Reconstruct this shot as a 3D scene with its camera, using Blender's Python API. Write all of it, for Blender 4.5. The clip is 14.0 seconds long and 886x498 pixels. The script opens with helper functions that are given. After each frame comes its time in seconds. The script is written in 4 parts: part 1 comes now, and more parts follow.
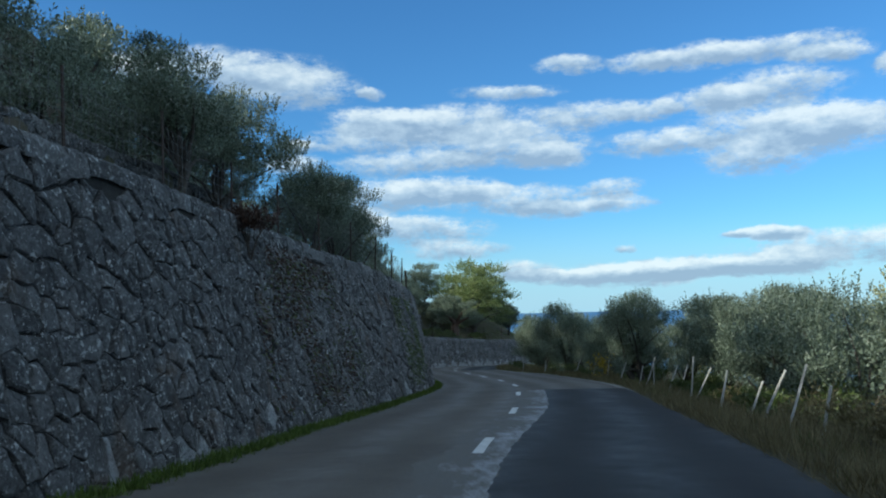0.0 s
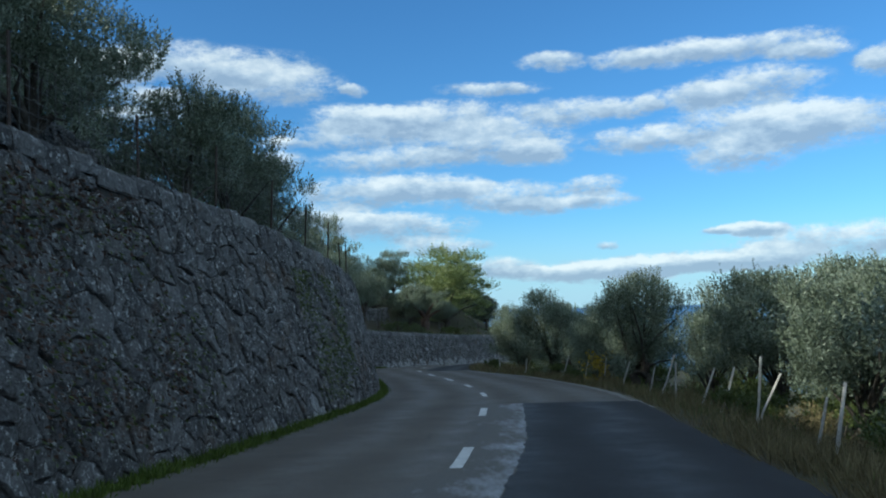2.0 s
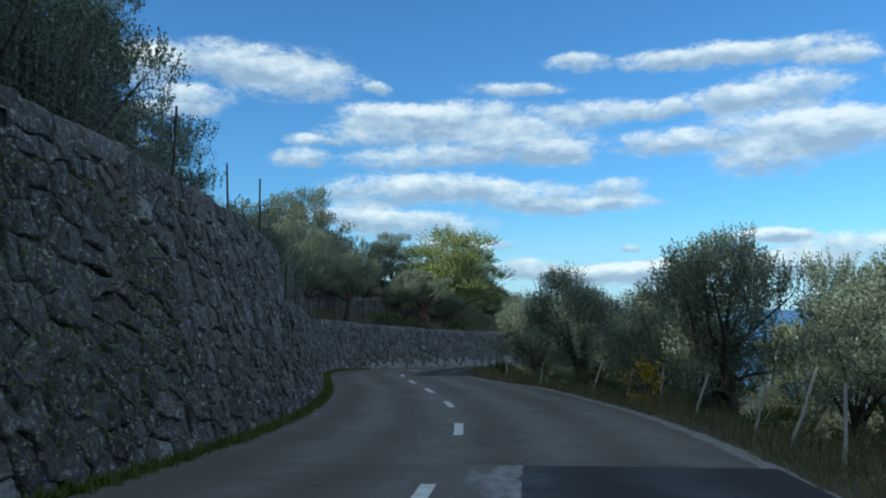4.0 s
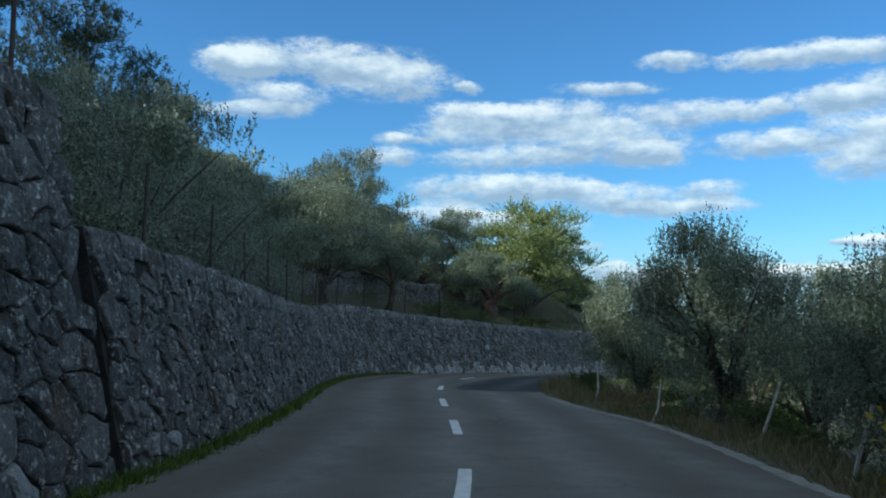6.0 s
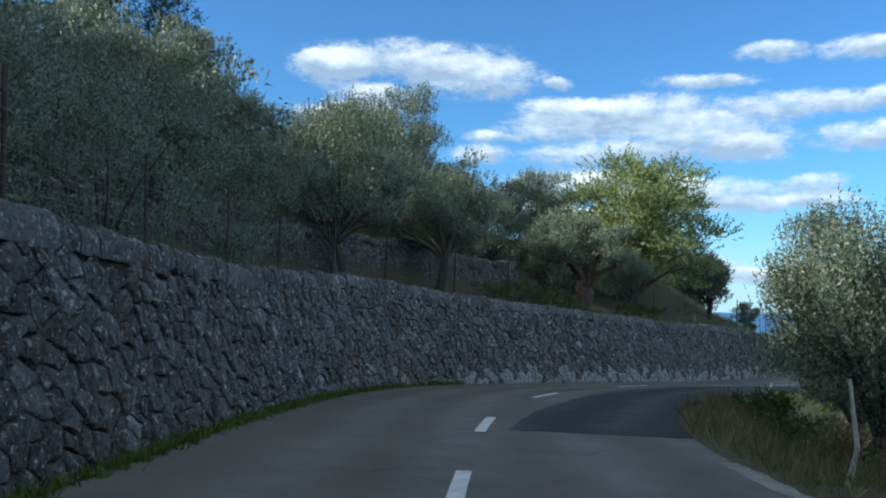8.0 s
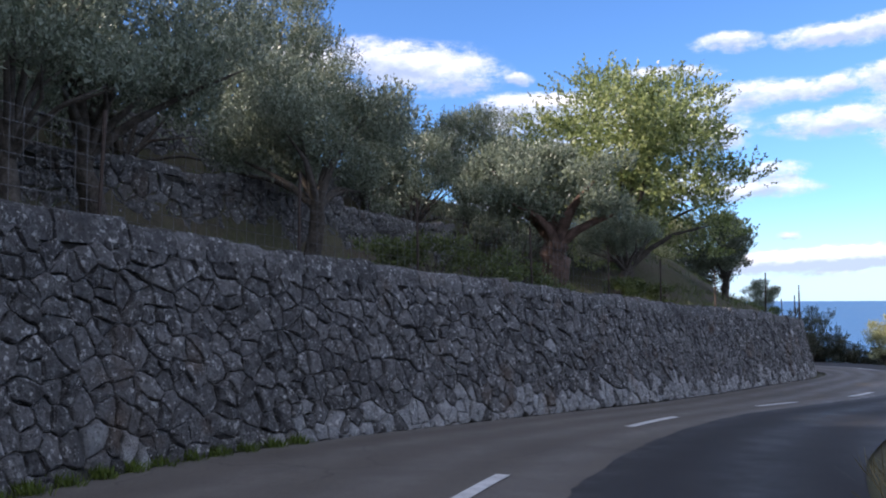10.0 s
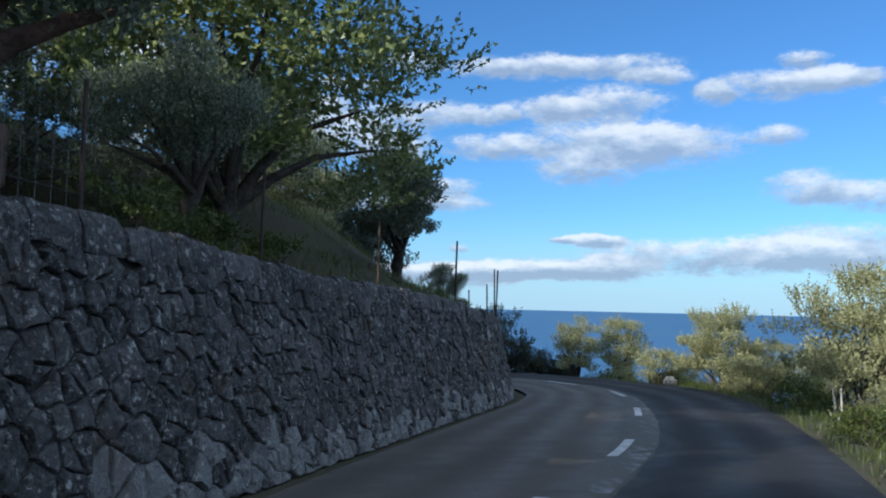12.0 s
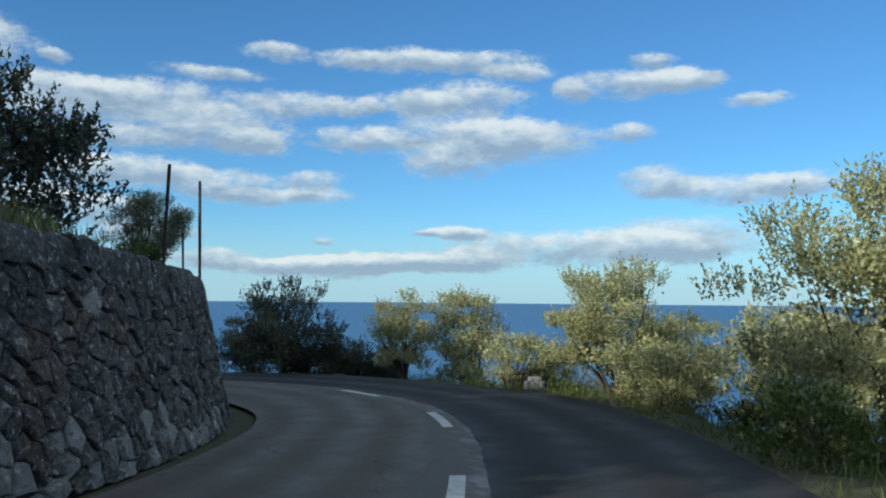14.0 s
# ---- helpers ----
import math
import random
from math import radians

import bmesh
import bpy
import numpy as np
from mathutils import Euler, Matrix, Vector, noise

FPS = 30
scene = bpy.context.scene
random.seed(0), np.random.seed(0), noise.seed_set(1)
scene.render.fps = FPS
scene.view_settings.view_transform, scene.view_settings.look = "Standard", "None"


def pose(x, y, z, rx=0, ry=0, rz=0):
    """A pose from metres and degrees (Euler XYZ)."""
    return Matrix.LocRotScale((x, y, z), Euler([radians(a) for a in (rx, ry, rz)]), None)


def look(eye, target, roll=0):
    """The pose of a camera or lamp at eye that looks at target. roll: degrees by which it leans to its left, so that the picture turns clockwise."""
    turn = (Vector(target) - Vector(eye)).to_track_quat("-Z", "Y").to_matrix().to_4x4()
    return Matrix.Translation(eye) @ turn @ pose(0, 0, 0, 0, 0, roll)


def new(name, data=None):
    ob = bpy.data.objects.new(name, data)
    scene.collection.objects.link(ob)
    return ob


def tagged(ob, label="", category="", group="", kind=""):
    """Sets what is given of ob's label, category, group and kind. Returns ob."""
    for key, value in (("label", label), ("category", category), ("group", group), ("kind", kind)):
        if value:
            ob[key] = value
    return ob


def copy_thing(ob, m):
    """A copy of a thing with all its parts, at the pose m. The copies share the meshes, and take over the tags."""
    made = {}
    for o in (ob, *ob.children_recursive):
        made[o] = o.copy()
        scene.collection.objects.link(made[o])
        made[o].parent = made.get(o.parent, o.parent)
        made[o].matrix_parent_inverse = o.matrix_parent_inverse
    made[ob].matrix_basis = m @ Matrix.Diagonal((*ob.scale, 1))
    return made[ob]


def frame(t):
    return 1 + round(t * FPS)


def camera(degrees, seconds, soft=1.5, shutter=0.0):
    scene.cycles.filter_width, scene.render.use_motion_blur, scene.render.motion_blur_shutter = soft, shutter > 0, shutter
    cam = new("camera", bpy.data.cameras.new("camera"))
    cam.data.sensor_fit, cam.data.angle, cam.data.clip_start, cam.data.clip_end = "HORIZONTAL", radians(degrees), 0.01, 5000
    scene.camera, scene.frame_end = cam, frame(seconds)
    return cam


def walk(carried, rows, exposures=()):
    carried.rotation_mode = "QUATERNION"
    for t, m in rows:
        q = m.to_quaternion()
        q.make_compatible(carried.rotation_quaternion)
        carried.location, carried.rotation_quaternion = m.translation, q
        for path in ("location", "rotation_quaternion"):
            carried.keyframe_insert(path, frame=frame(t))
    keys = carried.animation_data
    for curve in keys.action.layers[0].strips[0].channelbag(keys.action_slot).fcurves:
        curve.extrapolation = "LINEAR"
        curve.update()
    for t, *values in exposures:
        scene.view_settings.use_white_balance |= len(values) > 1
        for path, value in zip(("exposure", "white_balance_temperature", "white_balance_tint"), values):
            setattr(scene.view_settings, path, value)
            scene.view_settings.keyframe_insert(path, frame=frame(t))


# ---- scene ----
cam = camera(55.96, 14.0, 2.0)
# seconds, place, yaw to the left, pitch up, roll
PATH = [
    (0, 0.074, 1.333, 0.986, -0.49, 4.16, -1.30),
    (0.5, 0.252, 2.868, 0.886, -0.66, 3.99, -1.10),
    (1, 0.524, 4.848, 0.787, -0.86, 4.10, -1.05),
    (1.5, 0.853, 7.106, 0.694, -1.29, 4.24, -1.30),
    (2, 1.212, 9.488, 0.581, -1.67, 3.90, -1.45),
    (2.2, 1.385, 10.440, 0.535, -1.70, 3.81, -1.40),
    (4.3, 2.788, 21.325, -0.080, 0.39, 3.90, 0.21),
    (4.5, 2.888, 22.424, -0.130, 0.82, 4.05, 0.43),
    (5, 3.140, 25.168, -0.250, 2.17, 4.20, 0.60),
    (5.5, 3.259, 27.815, -0.385, 3.87, 4.06, 0.80),
    (6, 3.355, 30.572, -0.523, 5.82, 3.78, 1.40),
    (6.5, 3.326, 33.367, -0.675, 7.45, 3.57, 1.76),
    (7, 3.239, 36.150, -0.830, 9.19, 3.64, 2.26),
    (7.5, 3.078, 38.980, -0.976, 10.99, 3.62, 2.19),
    (7.7, 2.983, 40.102, -1.032, 11.63, 3.55, 1.95),
    (9.8, 2.296, 51.916, -1.473, 11.14, 3.29, -0.72),
    (10, 2.274, 53.128, -1.525, 9.72, 3.33, -0.29),
    (10.5, 2.259, 56.202, -1.670, 4.48, 3.48, 0.93),
    (11, 2.652, 59.155, -1.815, -1.04, 3.61, 1.20),
    (11.5, 3.287, 62.047, -1.949, -6.48, 4.03, 1.22),
    (12, 4.202, 64.850, -2.091, -11.81, 3.71, 1.35),
    (12.5, 5.363, 67.579, -2.250, -16.85, 3.10, 1.89),
    (13, 6.688, 70.133, -2.412, -20.13, 3.26, 1.72),
    (13.5, 8.033, 72.649, -2.574, -21.33, 3.39, 0.94),
    (14, 9.408, 75.189, -2.741, -21.08, 3.37, 0.54),
]


def aimed(x, y, z, yaw, pitch, roll):
    a, b = radians(yaw), radians(pitch)
    ahead = Vector((-math.sin(a) * math.cos(b), math.cos(a) * math.cos(b), math.sin(b)))
    return look((x, y, z), Vector((x, y, z)) + ahead, roll)


walk(cam, [(t, aimed(*p)) for t, *p in PATH], [(0.0, 0.12, 5600, 1), (6.0, 0.2, 5650, 0), (7.7, 0.36, 5700, 2), (9.8, 0.82, 6150, 25), (10.6, 0.68, 6100, 27), (11.4, 0.33, 5700, 20), (12.1, 0.08, 5600, 9), (13.0, -0.1, 5650, 2), (14.0, -0.04, 5900, 3)])

# ---------------------------------------------------------------- sky and sun
SUN_FROM = Vector((-0.90, -0.43, 0)).normalized()
SUN_ELEVATION = radians(27.3)


def node(tree, kind, **values):
    n = tree.nodes.new(kind)
    for key, value in values.items():
        if key == "op":
            n.operation = value
    return n


def wire(tree, a, b):
    tree.links.new(a, b)


def vmath(tree, op, a, b=None):
    n = node(tree, "ShaderNodeVectorMath", op=op)
    for slot, v in zip(n.inputs, (a, b)):
        if v is None:
            continue
        if isinstance(v, tuple):
            slot.default_value = v
        else:
            wire(tree, v, slot)
    return n.outputs["Value"] if op in ("DOT_PRODUCT", "LENGTH") else n.outputs["Vector"]


def smath(tree, op, a, b=None, c=None):
    n = node(tree, "ShaderNodeMath", op=op)
    for slot, v in zip(n.inputs, (a, b, c)):
        if v is None:
            continue
        if isinstance(v, (int, float)):
            slot.default_value = v
        else:
            wire(tree, v, slot)
    return n.outputs[0]


def ramp(tree, fac, stops):
    n = tree.nodes.new("ShaderNodeValToRGB")
    while len(n.color_ramp.elements) < len(stops):
        n.color_ramp.elements.new(0.5)
    for e, (at, col) in zip(n.color_ramp.elements, stops):
        e.position = at
        e.color = (*col, 1) if len(col) == 3 else col
    wire(tree, fac, n.inputs[0])
    return n.outputs[0]


def mixed(tree, fac, a, b, blend="MIX"):
    n = tree.nodes.new("ShaderNodeMix")
    n.data_type, n.blend_type = "RGBA", blend
    for slot, v in ((n.inputs[0], fac), (n.inputs[6], a), (n.inputs[7], b)):
        if isinstance(v, (int, float)):
            slot.default_value = v
        elif isinstance(v, tuple):
            slot.default_value = (*v, 1)
        else:
            wire(tree, v, slot)
    return n.outputs[2]


def noised(tree, coords, scale, detail=4.0, rough=0.55):
    n = tree.nodes.new("ShaderNodeTexNoise")
    n.inputs["Scale"].default_value, n.inputs["Detail"].default_value, n.inputs["Roughness"].default_value = scale, detail, rough
    if coords is not None:
        wire(tree, coords, n.inputs["Vector"])
    return n


# broad cumulus banks: azimuth, elevation, half width, half height, in degrees
CLOUD_BANKS_A = [
    (-14.7, 16.1, 6.6, 1.16), (-9.9, 15.0, 4.3, 1.16), (-19.5, 15.8, 2.3, 0.78), (-17.2, 13.6, 2.7, 0.78), (-19.1, 12.6, 3.5, 0.54),
    (-20.0, 15.3, 2.3, 1.01), (-4.3, 14.7, 0.9, 0.35), (9.7, 16.3, 2.3, 0.54), (14.6, 16.0, 2.0, 0.7), (18.0, 16.0, 3.3, 0.7),
    (22.8, 16.0, 4.3, 0.66), (26.3, 15.3, 2.3, 0.47), (5.3, 14.6, 3.3, 0.43), (-3.4, 12.9, 3.9, 0.78), (1.5, 12.7, 6.2, 1.05),
    (4.8, 11.1, 5.4, 1.16), (8.3, 10.3, 2.1, 0.78), (-4.6, 11.7, 3.7, 0.78), (-1.5, 10.0, 5.0, 0.7),
]
CLOUD_BANKS_B = [
    (10.7, 12.9, 2.9, 0.85), (14.5, 12.9, 2.3, 0.62), (22.8, 13.6, 3.7, 1.05), (18.8, 13.2, 3.1, 0.7), (22.6, 11.3, 5.4, 1.16),
    (21.3, 9.4, 3.1, 1.09), (26.5, 10.7, 4.9, 1.32), (15.4, 10.7, 3.3, 0.78), (29.7, 14.0, 1.2, 0.78), (34.3, 14.3, 4.9, 0.78),
    (37.3, 14.5, 2.3, 0.7), (35.1, 15.8, 1.2, 0.47), (42.2, 12.9, 1.9, 0.43), (35.6, 7.8, 2.7, 0.93), (40.8, 7.2, 4.3, 0.85),
    (44.2, 7.5, 2.7, 0.62), (33.6, 11.3, 1.7, 0.62),
]
CLOUD_BANKS_C = [
    (0.8, 8.2, 4.1, 0.66), (5.5, 7.5, 4.5, 0.85), (8.6, 6.6, 2.7, 0.5), (11.9, 8.0, 1.9, 0.62), (-3.8, 7.9, 4.1, 0.97),
    (-5.8, 6.2, 3.7, 0.78), (-1.6, 5.5, 4.9, 0.85), (1.1, 4.1, 3.1, 0.58), (12.7, 3.8, 0.8, 0.23), (22.7, 4.5, 1.7, 0.47),
    (20.2, 4.7, 0.9, 0.27), (5.4, 2.5, 2.7, 0.62), (8.4, 2.0, 2.9, 0.5), (13.5, 2.0, 4.3, 0.62), (19.2, 2.4, 4.7, 0.66),
    (23.3, 2.6, 2.7, 0.78), (30.2, 3.5, 8.9, 1.01), (36.9, 4.0, 5.0, 1.32), (21.7, 4.6, 2.3, 0.35), (15.5, 2.3, 7.0, 0.54),
    (-9.8, 10.0, 2.1, 0.58), (-9.3, 11.2, 1.4, 0.39), (12.4, 6.9, 2.3, 0.54),
]

world = bpy.data.worlds.new("sky")
scene.world = world
world.use_nodes = True
wt = world.node_tree
wt.nodes.clear()
sky = wt.nodes.new("ShaderNodeTexSky")
sky.sky_type, sky.sun_disc = "NISHITA", False
sky.sun_elevation = SUN_ELEVATION
sky.sun_rotation = math.atan2(SUN_FROM.x, SUN_FROM.y)
sky.altitude, sky.air_density, sky.dust_density, sky.ozone_density = 80, 1.0, 0.15, 3.5
way = wt.nodes.new("ShaderNodeTexCoord").outputs["Generated"]
split = wt.nodes.new("ShaderNodeSeparateXYZ")
wire(wt, way, split.inputs[0])
az = smath(wt, "MULTIPLY", smath(wt, "ARCTAN2", split.outputs[0], split.outputs[1]), 180 / math.pi)
el = smath(wt, "MULTIPLY", smath(wt, "ARCSINE", split.outputs[2]), 180 / math.pi)
flat = wt.nodes.new("ShaderNodeCombineXYZ")
wire(wt, az, flat.inputs[0]), wire(wt, el, flat.inputs[1])
stretch = vmath(wt, "MULTIPLY", flat.outputs[0], (0.55, 1.0, 1.0))
billow = noised(wt, stretch, 0.42, 6.0, 0.6)
centred = vmath(wt, "SUBTRACT", billow.outputs["Color"], (0.5, 0.5, 0.5))
warped = vmath(wt, "ADD", flat.outputs[0], vmath(wt, "MULTIPLY", centred, (3.0, 1.1, 0.0)))
thick = height = None
for a, e, w, h in CLOUD_BANKS_A + CLOUD_BANKS_B + CLOUD_BANKS_C:
    rel = vmath(wt, "MULTIPLY", vmath(wt, "SUBTRACT", warped, (a, e, 0.0)), (1 / (1.35 * w), 1 / (1.45 * h), 0.0))
    body = smath(wt, "MAXIMUM", smath(wt, "SUBTRACT", 1.0, vmath(wt, "DOT_PRODUCT", rel, rel)), 0.0)
    rise = smath(wt, "MULTIPLY", body, vmath(wt, "DOT_PRODUCT", rel, (0.0, 1.0, 0.0)))
    thick = body if thick is None else smath(wt, "ADD", thick, body)
    height = rise if height is None else smath(wt, "ADD", height, rise)
ragged = smath(wt, "ADD", smath(wt, "MULTIPLY_ADD", noised(wt, stretch, 1.1, 7.0, 0.68).outputs[0], 2.3, -1.15), smath(wt, "MULTIPLY_ADD", noised(wt, stretch, 4.2, 4.0, 0.6).outputs[0], 0.8, -0.4))
edge = wt.nodes.new("ShaderNodeMapRange")
edge.interpolation_type = "SMOOTHSTEP"
edge.inputs[1].default_value, edge.inputs[2].default_value = 0.0, 1.15
near_bank = smath(wt, "MINIMUM", smath(wt, "MULTIPLY", thick, 2.5), 1.0)
wire(wt, smath(wt, "MULTIPLY_ADD", ragged, near_bank, thick), edge.inputs[0])
# beyond the view unseen broken cumulus is added all over, whitening the fill light
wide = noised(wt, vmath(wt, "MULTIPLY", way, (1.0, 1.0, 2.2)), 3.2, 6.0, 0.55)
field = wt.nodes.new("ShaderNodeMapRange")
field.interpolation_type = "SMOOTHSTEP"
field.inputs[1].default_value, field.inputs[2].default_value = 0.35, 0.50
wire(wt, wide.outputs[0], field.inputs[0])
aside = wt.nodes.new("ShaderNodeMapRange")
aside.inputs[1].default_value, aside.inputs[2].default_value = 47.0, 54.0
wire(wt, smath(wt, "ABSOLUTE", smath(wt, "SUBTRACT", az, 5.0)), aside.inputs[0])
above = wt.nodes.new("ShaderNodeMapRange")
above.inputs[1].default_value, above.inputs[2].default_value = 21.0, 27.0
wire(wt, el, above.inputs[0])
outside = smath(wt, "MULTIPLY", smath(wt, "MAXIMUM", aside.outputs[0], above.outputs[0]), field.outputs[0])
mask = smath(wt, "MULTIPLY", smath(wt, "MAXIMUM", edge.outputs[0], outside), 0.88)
puff = noised(wt, stretch, 1.0, 7.0, 0.62)
lit = smath(wt, "ADD", smath(wt, "MULTIPLY", height, 1.1), smath(wt, "MULTIPLY_ADD", puff.outputs[0], 1.9, -0.55))
cloud = ramp(wt, lit, [(0.0, (0.36, 0.44, 0.54)), (0.45, (0.56, 0.63, 0.69)), (1.0, (0.92, 0.91, 0.86))])
cloud = vmath(wt, "MULTIPLY", cloud, (9.5, 9.5, 9.5))
clear = vmath(wt, "MULTIPLY", sky.outputs[0], (0.70, 1.03, 1.25))
low = wt.nodes.new("ShaderNodeMapRange")
low.interpolation_type = "SMOOTHSTEP"
low.inputs[1].default_value, low.inputs[2].default_value, low.inputs[3].default_value, low.inputs[4].default_value = -0.5, 6.5, 0.75, 0.0
wire(wt, el, low.inputs[0])
clear = mixed(wt, low.outputs[0], clear, (4.5, 6.4, 7.6))
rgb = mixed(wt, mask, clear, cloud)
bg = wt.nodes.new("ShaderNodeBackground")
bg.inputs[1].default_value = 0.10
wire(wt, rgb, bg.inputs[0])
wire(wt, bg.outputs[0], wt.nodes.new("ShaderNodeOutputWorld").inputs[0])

sun = new("sun", bpy.data.lights.new("sun", "SUN"))
sun.data.energy, sun.data.angle, sun.data.color = 5.0, radians(0.6), (1.0, 0.90, 0.72)
sun.matrix_world = look(SUN_FROM * 60 + Vector((0, 40, 60 * math.tan(SUN_ELEVATION))), (0, 40, 0))

# ---------------------------------------------------------------- materials
def material(name, rough=0.9, metal=0.0):
    m = bpy.data.materials.new(name)
    m.use_nodes = True
    t = m.node_tree
    b = t.nodes["Principled BSDF"]
    b.inputs["Roughness"].default_value, b.inputs["Metallic"].default_value = rough, metal
    b.inputs["Specular IOR Level"].default_value = 0.5 if rough < 0.6 else 0.25
    return m, t, b


def place(t):
    return t.nodes.new("ShaderNodeNewGeometry").outputs["Position"]


def bump(t, b, height, strength=0.4, distance=0.02):
    n = t.nodes.new("ShaderNodeBump")
    n.inputs["Strength"].default_value, n.inputs["Distance"].default_value = strength, distance
    wire(t, height, n.inputs["Height"])
    wire(t, n.outputs[0], b.inputs["Normal"])


def dice(t):
    """One number for each loose piece, whether it is an object or an island of a mesh."""
    island = t.nodes.new("ShaderNodeNewGeometry").outputs["Random Per Island"]
    return smath(t, "FRACT", smath(t, "ADD", island, t.nodes.new("ShaderNodeObjectInfo").outputs["Random"]))


def stone_material(name, dark, mid, light, speck=0.5, dirt=0.55, cover=0.52):
    m, t, b = material(name, 0.95)
    p = place(t)
    base = ramp(t, dice(t), [(0.0, dark), (0.55, mid), (1.0, light)])
    coarse = noised(t, p, 2.2, 5.0, 0.65)
    base = mixed(t, smath(t, "MULTIPLY", ramp(t, coarse.outputs[0], [(0.42, (0, 0, 0)), (0.62, (1, 1, 1))]), dirt), base, (0.065, 0.064, 0.062))
    fine = noised(t, p, 11.0, 9.0, 0.78)
    colony = ramp(t, noised(t, p, 1.7, 4.0, 0.6).outputs[0], [(0.34, (0.35, 0.35, 0.35)), (0.60, (1, 1, 1))])
    crust = smath(t, "MULTIPLY", ramp(t, fine.outputs[0], [(cover - 0.06, (0, 0, 0)), (cover + 0.06, (1, 1, 1))]), colony)
    base = mixed(t, smath(t, "MULTIPLY", crust, min(1.0, speck + 0.3)), base, (0.36, 0.365, 0.365))
    spot = ramp(t, noised(t, p, 12.0, 6.0, 0.7).outputs[0], [(0.575, (0, 0, 0)), (0.615, (1, 1, 1))])
    base = mixed(t, smath(t, "MULTIPLY", smath(t, "MULTIPLY", spot, colony), 0.7), base, (0.80, 0.81, 0.79))
    pits = noised(t, p, 26.0, 5.0, 0.7)
    base = mixed(t, smath(t, "MULTIPLY", ramp(t, pits.outputs[0], [(0.36, (1, 1, 1)), (0.46, (0, 0, 0))]), 0.25 + 0.8 * dirt), base, (0.035, 0.035, 0.034))
    lichen = noised(t, p, 19.0, 3.0, 0.6)
    base = mixed(t, smath(t, "MULTIPLY", ramp(t, lichen.outputs[0], [(0.63, (0, 0, 0)), (0.70, (1, 1, 1))]), 0.6), base, (0.74, 0.75, 0.73))
    rust = noised(t, p, 1.1, 3.0, 0.6)
    base = mixed(t, smath(t, "MULTIPLY", ramp(t, rust.outputs[0], [(0.58, (0, 0, 0)), (0.72, (1, 1, 1))]), 0.35), base, (0.20, 0.13, 0.08))
    wire(t, base, b.inputs["Base Color"])
    rough_face = smath(t, "ADD", smath(t, "MULTIPLY", noised(t, p, 9.0, 4.0, 0.6).outputs[0], 1.6), noised(t, p, 38.0, 6.0, 0.75).outputs[0])
    bump(t, b, rough_face, 1.0, 0.05)
    return m


STONE = stone_material("grey_limestone", (0.062, 0.062, 0.064), (0.110, 0.109, 0.110), (0.190, 0.187, 0.185), 0.20, 0.5, 0.53)
STONE_PALE = stone_material("pale_limestone", (0.22, 0.23, 0.235), (0.33, 0.34, 0.345), (0.48, 0.49, 0.50), 0.7, 0.35, 0.46)


def simple(name, colour, other, scale=3.0, rough=0.9, fine=30.0, depth=0.01, speck=None):
    m, t, b = material(name, rough)
    p = place(t)
    base = mixed(t, ramp(t, noised(t, p, scale, 6.0, 0.62).outputs[0], [(0.35, (0, 0, 0)), (0.65, (1, 1, 1))]), colour, other)
    grain = noised(t, p, fine, 5.0, 0.7)
    base = mixed(t, 0.5, base, ramp(t, grain.outputs[0], [(0.3, (0.25, 0.25, 0.25)), (0.7, (0.75, 0.75, 0.75))]), "OVERLAY")
    if speck:
        base = mixed(t, smath(t, "MULTIPLY", ramp(t, noised(t, p, fine * 3, 2.0, 0.5).outputs[0], [(0.62, (0, 0, 0)), (0.68, (1, 1, 1))]), 0.5), base, speck)
    wire(t, base, b.inputs["Base Color"])
    bump(t, b, grain.outputs[0], 0.6, depth)
    return m


def leaf_material(name, dark, mid, light, rough=0.45):
    m, t, b = material(name, rough)
    p = place(t)
    tone = smath(t, "ADD", smath(t, "MULTIPLY", dice(t), 0.7), smath(t, "MULTIPLY_ADD", noised(t, p, 1.3, 3.0).outputs[0], 0.8, -0.25))
    col = ramp(t, tone, [(0.0, dark), (0.5, mid), (1.0, light)])
    wire(t, col, b.inputs["Base Color"])
    thin = t.nodes.new("ShaderNodeBsdfTranslucent")
    wire(t, col, thin.inputs[0])
    both = t.nodes.new("ShaderNodeMixShader")
    both.inputs[0].default_value = 0.30
    wire(t, b.outputs[0], both.inputs[1]), wire(t, thin.outputs[0], both.inputs[2])
    wire(t, both.outputs[0], t.nodes["Material Output"].inputs[0])
    return m


OLIVE_LEAF = leaf_material("olive_leaf", (0.055, 0.074, 0.044), (0.145, 0.180, 0.118), (0.36, 0.41, 0.32), 0.40)
# olive leaf again, its colour brightened and yellowed to carry the sunlight
OLIVE_SUNNY = leaf_material("olive_leaf_sunlit", (0.14, 0.15, 0.065), (0.34, 0.345, 0.165), (0.54, 0.53, 0.30))
CAROB_LEAF = leaf_material("carob_leaf", (0.065, 0.095, 0.035), (0.20, 0.255, 0.085), (0.43, 0.46, 0.19), 0.4)
# olive leaf again, with the shade put into its colour
OLIVE_SHADED = leaf_material("olive_leaf_shaded", (0.022, 0.030, 0.020), (0.050, 0.062, 0.042), (0.11, 0.125, 0.09))
PINE_LEAF = leaf_material("dark_green_leaf", (0.014, 0.026, 0.014), (0.034, 0.055, 0.028), (0.07, 0.10, 0.045))
YELLOW_LEAF = leaf_material("yellow_autumn_leaf", (0.16, 0.13, 0.02), (0.42, 0.30, 0.03), (0.60, 0.45, 0.06))
RUST_LEAF = leaf_material("rust_brown_leaf", (0.028, 0.018, 0.014), (0.062, 0.036, 0.025), (0.12, 0.068, 0.042))
